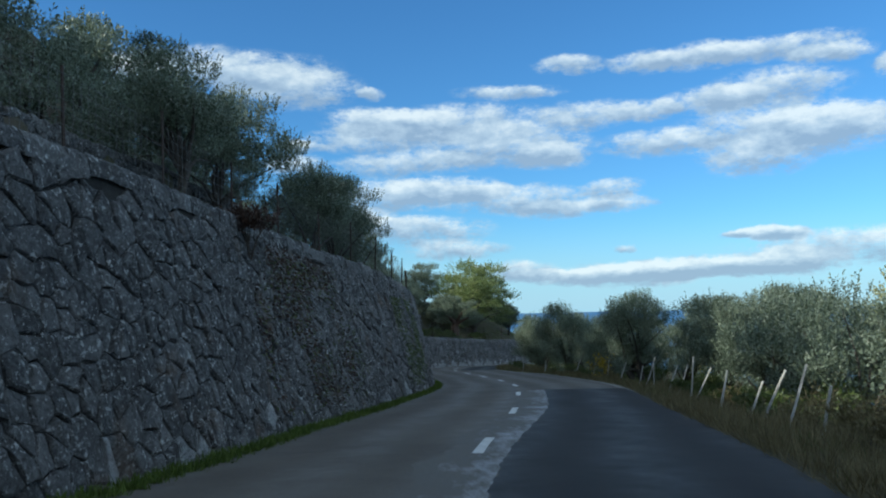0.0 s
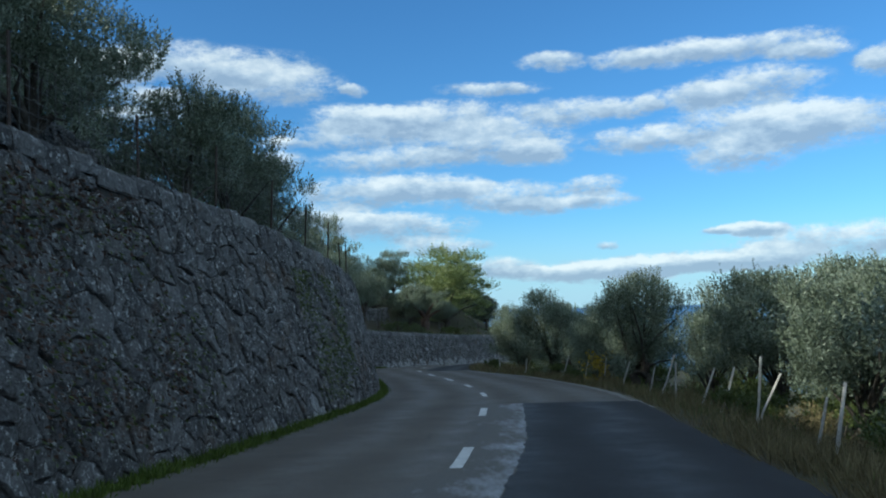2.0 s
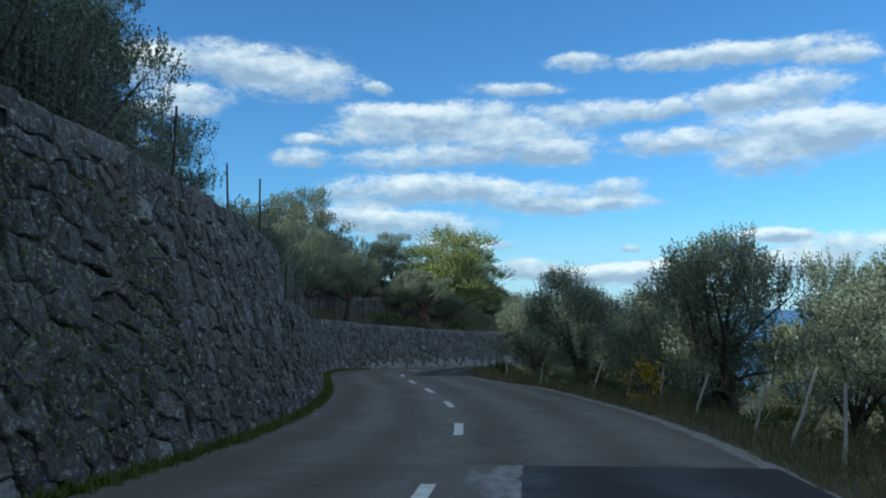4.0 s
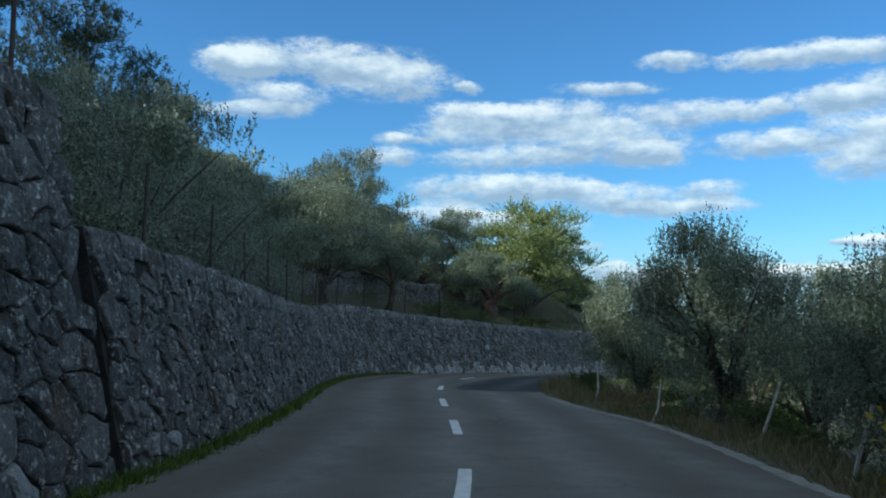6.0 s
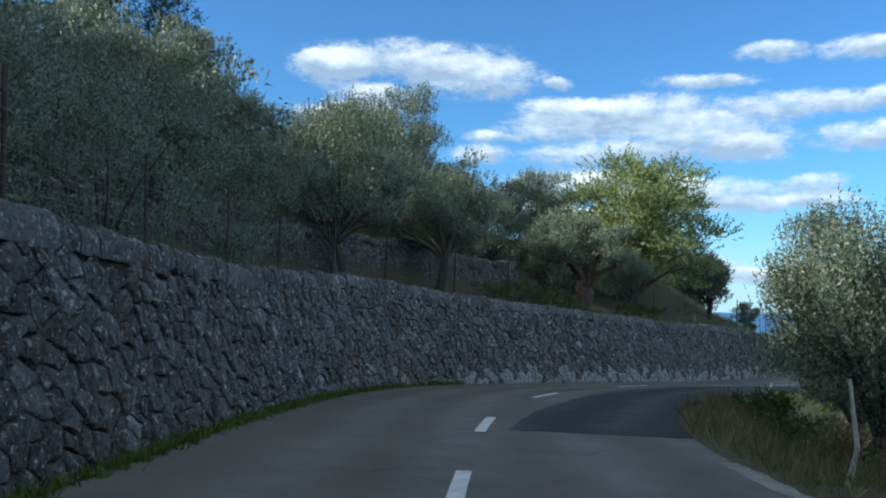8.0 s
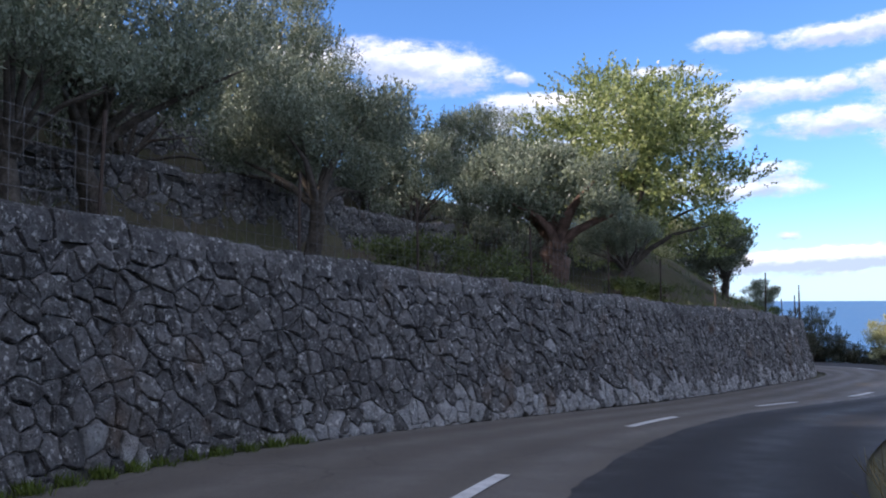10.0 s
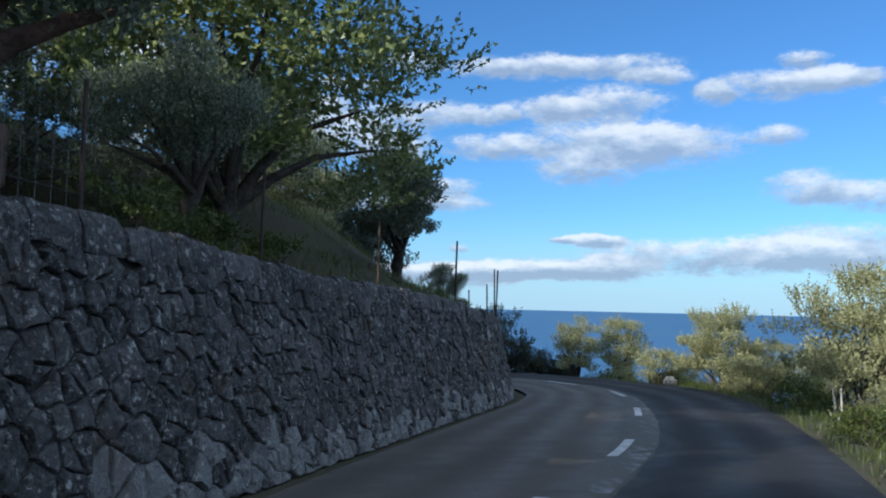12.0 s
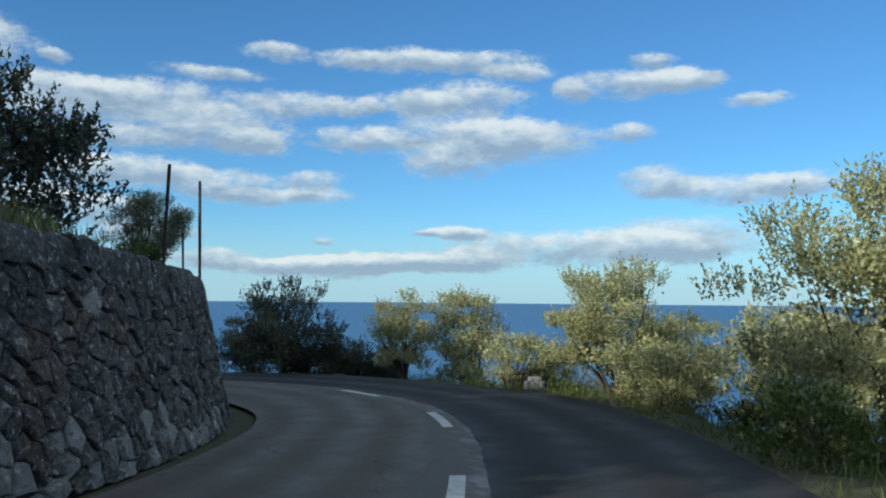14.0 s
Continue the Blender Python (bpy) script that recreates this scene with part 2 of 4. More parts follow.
SHRUB_LEAF = leaf_material("shrub_leaf", (0.035, 0.055, 0.015), (0.085, 0.115, 0.030), (0.17, 0.20, 0.06))
GRASS_GREEN = leaf_material("green_grass", (0.045, 0.07, 0.014), (0.095, 0.14, 0.024), (0.17, 0.22, 0.05), 0.6)
GRASS_DRY = leaf_material("dry_grass", (0.07, 0.06, 0.030), (0.17, 0.14, 0.070), (0.31, 0.26, 0.14), 0.7)
def asphalt(name, dark, light, polished, age):
    """Rolled asphalt: patchy tone, stones in the surface, wheel tracks polished lighter, hair cracks and stains."""
    m, t, b = material(name, 0.85)
    p = place(t)
    base = mixed(t, ramp(t, noised(t, p, 0.45, 6.0, 0.65).outputs[0], [(0.35, (0, 0, 0)), (0.65, (1, 1, 1))]), dark, light)
    lane = t.nodes.new("ShaderNodeSeparateXYZ")
    wire(t, t.nodes.new("ShaderNodeUVMap").outputs[0], lane.inputs[0])
    swing = smath(t, "MULTIPLY_ADD", noised(t, p, 0.25, 2.0).outputs[0], 0.8, lane.outputs[0])
    track = smath(t, "MULTIPLY_ADD", smath(t, "SINE", smath(t, "MULTIPLY", swing, 4.1)), 0.5, 0.5)
    patchy = smath(t, "MULTIPLY", track, ramp(t, noised(t, p, 1.6, 5.0, 0.7).outputs[0], [(0.3, (0.2, 0.2, 0.2)), (0.7, (1, 1, 1))]))
    base = mixed(t, smath(t, "MULTIPLY", patchy, 0.6), base, polished)
    stain = ramp(t, noised(t, p, 0.9, 7.0, 0.7).outputs[0], [(0.56, (0, 0, 0)), (0.70, (1, 1, 1))])
    base = mixed(t, smath(t, "MULTIPLY", stain, 0.45 * age + 0.1), base, tuple(0.55 * c for c in dark))
    wander = vmath(t, "ADD", p, vmath(t, "MULTIPLY", noised(t, p, 1.4, 4.0).outputs["Color"], (0.7, 0.7, 0.0)))
    cells = t.nodes.new("ShaderNodeTexVoronoi")
    cells.feature = "DISTANCE_TO_EDGE"
    cells.inputs["Scale"].default_value = 0.55
    wire(t, wander, cells.inputs["Vector"])
    crack = smath(t, "MULTIPLY", ramp(t, cells.outputs[0], [(0.0, (1, 1, 1)), (0.012, (0, 0, 0))]), ramp(t, noised(t, p, 0.3, 3.0).outputs[0], [(0.48, (0, 0, 0)), (0.58, (1, 1, 1))]))
    base = mixed(t, smath(t, "MULTIPLY", crack, 0.7 * age), base, (0.02, 0.02, 0.02))
    grain = noised(t, p, 65.0, 5.0, 0.7)
    base = mixed(t, 0.6, base, ramp(t, grain.outputs[0], [(0.3, (0.2, 0.2, 0.2)), (0.7, (0.8, 0.8, 0.8))]), "OVERLAY")
    wire(t, base, b.inputs["Base Color"])
    wire(t, smath(t, "MULTIPLY_ADD", patchy, -0.30, 0.86), b.inputs["Roughness"])
    bump(t, b, grain.outputs[0], 0.6, 0.006)
    return m


BARK = simple("olive_bark", (0.050, 0.043, 0.036), (0.115, 0.100, 0.084), 7.0, 0.95, 28.0, 0.05)
BARK_RED = simple("weathered_red_bark", (0.070, 0.045, 0.034), (0.175, 0.115, 0.088), 5.0, 0.95, 18.0, 0.10)
SOIL = simple("dry_soil", (0.085, 0.072, 0.052), (0.072, 0.075, 0.040), 0.7, 1.0, 9.0, 0.05)
MORTAR = simple("dark_earth_in_the_joints", (0.026, 0.025, 0.024), (0.048, 0.046, 0.042), 4.0, 1.0, 30.0, 0.03)
ASPHALT_OLD = asphalt("old_worn_asphalt", (0.086, 0.076, 0.064), (0.120, 0.108, 0.093), (0.144, 0.133, 0.119), 0.7)
ASPHALT_NEW = asphalt("new_dark_asphalt", (0.018, 0.018, 0.020), (0.027, 0.027, 0.029), (0.032, 0.032, 0.034), 0.25)
EDGE = simple("pale_dusty_road_edge", (0.16, 0.15, 0.135), (0.24, 0.23, 0.21), 3.0, 0.9, 40.0, 0.006)


def seam_material():
    """Bleached, dusty asphalt that frays out from the joint into the old lane."""
    m, t, b = material("pale_worn_seam", 0.7)
    p = place(t)
    lane = t.nodes.new("ShaderNodeSeparateXYZ")
    wire(t, t.nodes.new("ShaderNodeUVMap").outputs[0], lane.inputs[0])
    streak = noised(t, vmath(t, "MULTIPLY", p, (3.0, 0.8, 1.0)), 1.6, 7.0, 0.7)
    bleach = smath(t, "MULTIPLY_ADD", lane.outputs[0], 0.80, smath(t, "MULTIPLY_ADD", streak.outputs[0], 2.4, -1.45))
    base = mixed(t, ramp(t, bleach, [(0.10, (0, 0, 0)), (0.75, (1, 1, 1))]), (0.105, 0.096, 0.084), (0.30, 0.31, 0.33))
    grain = noised(t, p, 65.0, 5.0, 0.7)
    base = mixed(t, 0.6, base, ramp(t, grain.outputs[0], [(0.3, (0.2, 0.2, 0.2)), (0.7, (0.8, 0.8, 0.8))]), "OVERLAY")
    wire(t, base, b.inputs["Base Color"])
    bump(t, b, grain.outputs[0], 0.6, 0.006)
    return m


SEAM = seam_material()
PAINT = simple("worn_white_road_paint", (0.62, 0.62, 0.60), (0.42, 0.42, 0.41), 6.0, 0.6, 60.0, 0.003)
STAKE_PALE = simple("weathered_pale_wood", (0.36, 0.34, 0.31), (0.52, 0.50, 0.47), 9.0, 0.9, 40.0, 0.01)
STAKE_DARK = simple("rusted_iron", (0.045, 0.035, 0.030), (0.080, 0.060, 0.050), 9.0, 0.8, 40.0, 0.005)
WIRE_GREY = simple("galvanised_wire", (0.11, 0.11, 0.11), (0.17, 0.17, 0.17), 20.0, 0.6, 60.0, 0.002)
WHITE = simple("white_paint", (0.72, 0.72, 0.70), (0.60, 0.60, 0.58), 3.0, 0.5, 30.0, 0.002)

SEA, _t, _b = material("sea_water", 0.55)
_b.inputs["Base Color"].default_value = (0.030, 0.125, 0.27, 1)
_n = noised(_t, place(_t), 0.06, 6.0, 0.6)
bump(_t, _b, _n.outputs[0], 1.0, 3.0)

# ---------------------------------------------------------------- plan of the road
def smooth(points, step=0.4):
    """An even chain of points along a Catmull-Rom curve."""
    p = np.array([points[0], *points, points[-1]], float)
    p[0], p[-1] = 2 * p[1] - p[2], 2 * p[-2] - p[-3]
    out = []
    for a, b, c, d in zip(p[:-3], p[1:-2], p[2:-1], p[3:]):
        for u in np.linspace(0, 1, 12, endpoint=False):
            out.append(0.5 * (2 * b + (c - a) * u + (2 * a - 5 * b + 4 * c - d) * u**2 + (3 * b - a - 3 * c + d) * u**3))
    out = np.array(out + [p[-2]])
    s = np.r_[0, np.cumsum(np.linalg.norm(np.diff(out, axis=0), axis=1))]
    t = np.arange(0, s[-1], step)
    return np.c_[np.interp(t, s, out[:, 0]), np.interp(t, s, out[:, 1])]


CENTRE = smooth([(-1.3, -14), (-0.5, 0), (0.0, 6), (0.5, 11.5), (1.7, 19.7), (2.5, 27.1), (2.9, 32.5), (2.8, 38.5), (2.3, 43.5),
                 (1.6, 48.5), (1.1, 53), (1.0, 57), (1.55, 61), (2.7, 65), (4.3, 68.4), (6.0, 71), (9.25, 76), (11.85, 81.2),
                 (13.6, 86), (14.1, 90), (13.3, 94.5), (10.6, 98.3), (5, 101), (-5, 103.5), (-30, 108)])
WALL = smooth([(-5.2, -14), (-4.4, 0), (-3.4, 8.9), (-2.9, 12), (-2.5, 15.5), (-1.9, 19.7), (-1.2, 24), (-0.6, 29), (-0.35, 33),
               (-0.45, 37.5), (-0.9, 43), (-1.6, 48), (-2.3, 53), (-2.6, 57), (-2.2, 60.5), (-1.2, 63), (0.2, 65.5), (1.6, 67.8),
               (3.6, 71.5), (5.4, 75), (7.5, 79), (9.6, 83), (10.8, 87), (10.9, 90), (10.0, 93.5), (7.2, 96.6), (2, 98.6), (-8, 100.5), (-30, 104)], 0.25)
_out = np.gradient(WALL, axis=0)
_out /= np.linalg.norm(_out, axis=1)[:, None]
WALL = WALL + np.c_[_out[:, 1], -_out[:, 0]] * np.interp(WALL[:, 1], [20, 28, 61, 66, 71, 75, 82, 86], [0.0, 0.24, 0.24, 0.0, -0.08, -0.28, -0.28, 0.0])[:, None]
LEFT = smooth([(-4.9, -14), (-4.0, 0), (-3.0, 8.5), (-2.5, 12), (-2.1, 15.5), (-1.5, 19.7), (-0.85, 24), (-0.2, 29), (0.05, 33),
               (-0.05, 37.5), (-0.5, 43), (-1.2, 48), (-1.9, 53), (-2.2, 57), (-1.85, 60.5), (-0.9, 63), (0.45, 65.4), (1.85, 67.7),
               (3.85, 71.4), (5.65, 74.9), (7.75, 78.9), (9.85, 82.9), (11.2, 87), (11.3, 90), (10.4, 93.8), (7.4, 97), (2, 99), (-8, 101), (-30, 104.5)])
_out = np.gradient(LEFT, axis=0)
_out /= np.linalg.norm(_out, axis=1)[:, None]
LEFT = LEFT + np.c_[_out[:, 1], -_out[:, 0]] * np.interp(LEFT[:, 1], [71, 75, 82, 86], [0.0, -0.26, -0.26, 0.0])[:, None]
RIGHT = smooth([(2.3, -14), (2.9, 0), (3.3, 7.5), (3.8, 10.9), (4.5, 16), (5.2, 21.3), (6.0, 28), (6.3, 32), (6.4, 36), (6.2, 40.2),
                (5.6, 44.8), (4.6, 48), (3.95, 51), (3.75, 54), (4.0, 58), (4.8, 61.5), (6.0, 64.6), (7.7, 68), (9.2, 70.6), (10.9, 73.5), (12.2, 75.8),
                (14.0, 79.4), (16.1, 84.3), (17.3, 89.1), (16.8, 93.6), (15.4, 98.6), (12.0, 102.4), (5, 105), (-5, 107.5), (-30, 112)])
LEVEL_Y = [-20, 0, 4.8, 7.1, 9.4, 21.3, 25.2, 30.6, 36.2, 40.1, 51.9, 56.2, 62, 67.6, 72.6, 75.2, 135]
LEVEL_Z = [0.8, -0.19, -0.45, -0.55, -0.66, -1.33, -1.50, -1.77, -2.08, -2.28, -2.72, -2.92, -3.20, -3.50, -3.82, -3.99, -6.5]


def road_z(y):
    return np.interp(y, LEVEL_Y, LEVEL_Z)


TALL_END = 37.8


def wall_height(y):
    """The height of the wall beside the road over the road, on the stretch where y grows."""
    return np.where(y < TALL_END, np.interp(y, [0, 9, 14, 24, 30, 37.8], [3.50, 3.58, 3.68, 3.76, 3.6, 3.5]),
                    np.interp(y, [37.8, 43, 48, 53, 57, 60, 63, 66, 70, 75, 80, 83, 87, 92], [2.38, 2.25, 2.1, 2.13, 2.35, 2.48, 2.38, 2.32, 2.26, 2.28, 2.28, 2.14, 2.05, 2.0]))


def signed(chain, x, y):
    """Distance from a chain, positive on its left, and the nearest point's y."""
    q = np.c_[x.ravel(), y.ravel()]
    dist, near = np.full(len(q), 1e9), np.zeros(len(q))
    c = np.r_[chain[:1] + (chain[0] - chain[4]) * 60, chain[::3], chain[-1:] + (chain[-1] - chain[-5]) * 60]
    for a, b in zip(c[:-1], c[1:]):
        d = b - a
        u = np.clip(((q - a) @ d) / (d @ d), 0, 1)
        off = q - a - u[:, None] * d
        r = np.hypot(off[:, 0], off[:, 1])
        closer = r < np.abs(dist) - 1e-9
        side = np.sign(d[0] * (q[:, 1] - a[1]) - d[1] * (q[:, 0] - a[0]))
        dist = np.where(closer, r * np.where(side == 0, 1, side), dist)
        near = np.where(closer, a[1] + u * d[1], near)
    return dist.reshape(x.shape), near.reshape(x.shape)


def terrace_back(y):
    """How far the first terrace wall stands behind the road wall."""
    return np.interp(y, [0, 24, 36, 44, 60, 66, 70, 76], [5.6, 6.2, 5.0, 3.7, 4.6, 5.1, 6.1, 6.4])


def terrace_rise(y):
    """How far the ground above the first terrace wall lies over the top of the road wall."""
    return np.interp(y, [0, 24, 36, 44, 60, 66, 76], [2.8, 2.8, 2.2, 1.3, 1.4, 1.95, 1.95])


def ground_z(x, y):
    x, y = np.asarray(x, float), np.asarray(y, float)
    dl, yl = signed(WALL, x, y)
    dr, yr = signed(RIGHT, x, y)
    z = road_z(y) - 0.06
    # hillside with level terraces behind the wall
    top = road_z(yl) + wall_height(yl) - 0.12
    u, h = dl - terrace_back(yl), terrace_rise(yl)
    steps = np.where(u < -0.15, np.interp(u, [-3.5, -0.15], [0.0, 0.12]), 0.12 + (h - 0.12) * np.clip((u + 0.15) / 0.45, 0, 1))
    steps = steps + np.interp(u, [0.3, 3.6, 4.0, 8.0, 8.6, 13.5, 14.2, 20.0, 36.0, 86.0, 296.0, 4000.0], [0.0, 0.3, 1.7, 2.3, 3.5, 4.4, 5.6, 7.4, 12.5, 25.0, 53.0, 88.0])
    slope = np.interp(dl, [1.0, 3.0, 5.6, 9.0, 12.0, 17.0, 24.0, 40.0, 90.0, 300.0, 4000.0], [0.0, 1.0, 2.6, 3.3, 4.2, 6.0, 9.8, 15.0, 27.0, 55.0, 90.0])
    bare = np.interp(yl, [73.0, 80.0], [0.0, 1.0])
    nose = np.clip((104.0 - y) / 17.0, 0.15, 1.0)
    brow = np.interp(dl, [6, 12], [1, 0]) * np.where(x > -8, 1.0, 0.0)
    nose = nose + (np.minimum(nose, np.clip((97.0 - y) / 9.0, 0.05, 1.0)) - nose) * brow
    up = (steps * (1 - bare) + slope * bare) * nose
    up = up * (1 + np.interp(dl, [9, 14], [0, 1]) * np.interp(y, [30, 46, 67], [0.6, 0.6, 0.0]))
    up = up + np.interp(dl, [8, 14], [0, 1]) * 10.0 * np.exp(-(((x + 33) / 10) ** 2 + ((y - 87) / 13) ** 2))
    hill = top + up
    z = np.where(dl > 1.0, hill, np.where(dl > 0.55, z + (hill - z) * (dl - 0.55) / 0.45, z))
    # the land falls away below the road
    drop = np.interp(-dr, [0, 0.5, 1.3, 2.6, 8, 10, 20, 40, 90, 200, 4500], [0, -0.03, -0.16, -0.75, -1.3, -2.2, -4.0, -9, -24, -60, -90])
    z = np.where(dr < 0, z + drop, z)
    wob = np.where((dr < -0.4) | (dl > 1.2), 1.0, 0.0)
    return z + wob * (0.10 * np.sin(x * 1.7 + 0.6 * y) * np.sin(y * 1.3) + 0.06 * np.sin(3.1 * x - 2.3 * y))


def link_mesh(name, verts, faces, mat, parent=None, label="", smooth_faces=False):
    me = bpy.data.meshes.new(name)
    me.from_pydata([tuple(v) for v in verts], [], [tuple(f) for f in faces])
    for m in (mat if isinstance(mat, list) else [mat]):
        me.materials.append(m)
    if smooth_faces:
        me.shade_smooth()
    ob = new(name, me)
    if parent is not None:
        ob.parent = parent
    if label:
        tagged(ob, label)
    return ob


def part(name, bm, mat, parent, label=""):
    me = bpy.data.meshes.new(name)
    bm.to_mesh(me)
    bm.free()
    me.materials.append(mat)
    ob = new(name, me)
    ob.parent = parent
    if label:
        tagged(ob, label)
    return ob


# ---------------------------------------------------------------- ground, sea, road
def axis(lo, hi, step, far):
    fine = np.arange(lo, hi + step / 2, step)
    grow = np.geomspace(1, far, 26) - 1
    return np.r_[lo - 0.6 - grow[::-1], fine, hi + 0.6 + grow]


gx, gy = axis(-34, 42, 0.5, 4400), axis(-16, 126, 0.5, 4400)
GX, GY = np.meshgrid(gx, gy)
GZ = ground_z(GX, GY)
n = len(gx)
quads = (np.arange(len(gy) - 1)[:, None] * n + np.arange(n - 1)[None]).ravel()
ground = link_mesh("ground", np.c_[GX.ravel(), GY.ravel(), GZ.ravel()], np.c_[quads, quads + 1, quads + n + 1, quads + n], SOIL, None, "", True)
tagged(ground, "dry brown soil of the terraced olive slope", "ground", kind="structure")
SEA_Z = -31.0
sea = link_mesh("water", [(-4800, -4800, SEA_Z), (4800, -4800, SEA_Z), (4800, 4800, SEA_Z), (-4800, 4800, SEA_Z)], [(0, 1, 2, 3)], SEA)
tagged(sea, "calm deep blue sea reaching to the horizon", "sea", kind="structure")


def at_y(chain, y):
    """The x of a chain at y, on the stretch before the last bend."""
    return np.interp(y, chain[:, 1], chain[:, 0])


def ribbon(name, left, right, lift, mat, count, parent=None, across=6, crown=0.0, rag=(0, 0)):
    """A strip of road between two chains of equal count."""
    def even(chain):
        s = np.r_[0, np.cumsum(np.linalg.norm(np.diff(chain, axis=0), axis=1))]
        t = np.linspace(0, s[-1], count)
        return np.c_[np.interp(t, s, chain[:, 0]), np.interp(t, s, chain[:, 1])]
    a, b = even(np.asarray(left)), even(np.asarray(right))
    verts, faces, uv = [], [], []
    way = np.r_[0, np.cumsum(np.linalg.norm(np.diff((a + b) / 2, axis=0), axis=1))]
    wide = (b - a) / np.linalg.norm(b - a, axis=1)[:, None]
    rough = random.Random(count)
    for edge, amount, turn in ((a, rag[0], -1), (b, rag[1], 1)):
        if amount:
            edge += wide * np.array([[amount * (rough.gauss(0, 0.5) + math.sin(way[i] * 3.7 + turn) + 0.6 * math.sin(way[i] * 11 + turn))] for i in range(count)])
    for i in range(count):
        for j in range(across + 1):
            u = j / across
            uv.append((u * float(np.linalg.norm(b[i] - a[i])), way[i]))
            x, y = a[i] * (1 - u) + b[i] * u
            verts.append((x, y, float(road_z(y)) + lift + crown * (1 - (2 * u - 1) ** 2)))
    for i in range(count - 1):
        for j in range(across):
            k = i * (across + 1) + j
            faces.append((k, k + 1, k + across + 2, k + across + 1))
    ob = link_mesh(name, verts, faces, mat, parent, "", True)
    layer = ob.data.uv_layers.new(name="lane")
    for loop in ob.data.loops:
        layer.data[loop.index].uv = uv[loop.vertex_index]
    return ob


def matched(chain, other):
    """For each point of a chain the nearest point of another."""
    return np.array([other[np.argmin(((other - p) ** 2).sum(1))] for p in chain])


road = ribbon("road", matched(CENTRE, LEFT), matched(CENTRE, RIGHT), 0.0, ASPHALT_OLD, len(CENTRE), None, 8)
tagged(road, "narrow two-lane road of worn grey-brown asphalt", "road", kind="structure")


def offset(chain, d):
    t = np.gradient(chain, axis=0)
    t /= np.linalg.norm(t, axis=1)[:, None]
    return chain + np.c_[t[:, 1], -t[:, 0]] * d


def between(chain, y0, y1):
    return chain[(chain[:, 1] >= y0) & (chain[:, 1] <= y1)]


near = between(CENTRE, -13, 28.6)
wander = np.interp(near[:, 1], [-13, 8, 14, 21, 29], [0.2, 0.25, 0.45, 0.75, 0.85])
patch_edge = offset(near, 0) + (offset(near, 1) - near) * wander[:, None]
patch = ribbon("asphalt_patch", patch_edge, matched(near, RIGHT), 0.006, ASPHALT_NEW, 420, None, 6, rag=(0.018, 0.0))
tagged(patch, "new dark asphalt patch over one lane of the road", "asphalt patch", kind="structure")
seam_w = 0.85 + 0.12 * np.sin(near[:, 1] * 1.9) + 0.07 * np.sin(near[:, 1] * 5.3)
seam = ribbon("pale_seam", patch_edge - (offset(near, 1) - near) * seam_w[:, None], patch_edge, 0.003, SEAM, 421, None, 4, rag=(0.03, 0.0))
tagged(seam, "pale worn strip of dusty asphalt beside the patch", "road wear", kind="structure")
far = CENTRE[(CENTRE[:, 1] >= 52.4) & (np.arange(len(CENTRE)) < len(CENTRE) - 40)]
wander = np.interp(far[:, 1], [52.4, 58, 66, 74, 82, 90, 95], [0.35, 0.75, 0.75, 0.50, 0.25, 0.25, 0.25])
far_edge = far + (offset(far, 1) - far) * wander[:, None]
patch = ribbon("asphalt_patch", far_edge, matched(far, RIGHT), 0.006, ASPHALT_NEW, 520, None, 6, rag=(0.018, 0.0))
tagged(patch, "new dark asphalt lane on the outside of the bend", "asphalt patch", kind="structure")
late = far[far[:, 1] > 72]
late_edge = late + (offset(late, 1) - late) * np.interp(late[:, 1], [72, 82, 90], [0.50, 0.25, 0.25])[:, None]
seam = ribbon("pale_seam", late_edge - (offset(late, 1) - late) * (0.55 + 0.06 * np.sin(late[:, 1] * 2.1))[:, None], late_edge, 0.003, SEAM, 301, None, 3, rag=(0.025, 0.0))
tagged(seam, "pale worn strip of dusty asphalt along the lane joint", "road wear", kind="structure")

bank = between(RIGHT, 26.0, 51.0)
edge_strip = ribbon("road_edge", offset(bank, -0.16), offset(bank, 0.05), 0.004, EDGE, 260, None, 2, rag=(0.02, 0.02))
tagged(edge_strip, "pale dusty crumbling edge of the asphalt", "road edge", kind="structure")

arc = np.r_[0, np.cumsum(np.linalg.norm(np.diff(CENTRE, axis=0), axis=1))]
for y in (1.6, 7.0, 12.7, 19.6, 26.3, 32.5, 38.4, 43.5, 48.1, 53.0, 59.8, 66.3, 71.1, 75.6, 81.0, 86.3, 91.6):
    s0 = np.interp(y, CENTRE[:60 + int(np.argmax(CENTRE[60:, 1] > 93)), 1], arc[:60 + int(np.argmax(CENTRE[60:, 1] > 93))])
    t = np.linspace(s0 - 1.0, s0 + 1.0, 7)
    mid = np.c_[np.interp(t, arc, CENTRE[:, 0]), np.interp(t, arc, CENTRE[:, 1])]
    ribbon("dash", offset(mid, -0.07), offset(mid, 0.07), 0.011, PAINT, 7, road, 2)

# ---------------------------------------------------------------- dry stone walls
def clip(poly, px, py, nx, ny):
    """The part of a polygon on the near side of a line through p with normal n."""
    out = []
    for (ax, ay), (bx, by) in zip(poly, poly[1:] + poly[:1]):
        da, db = (ax - px) * nx + (ay - py) * ny, (bx - px) * nx + (by - py) * ny
        if da <= 0:
            out.append((ax, ay))
        if da * db < 0:
            u = da / (da - db)
            out.append((ax + (bx - ax) * u, ay + (by - ay) * u))
    return out


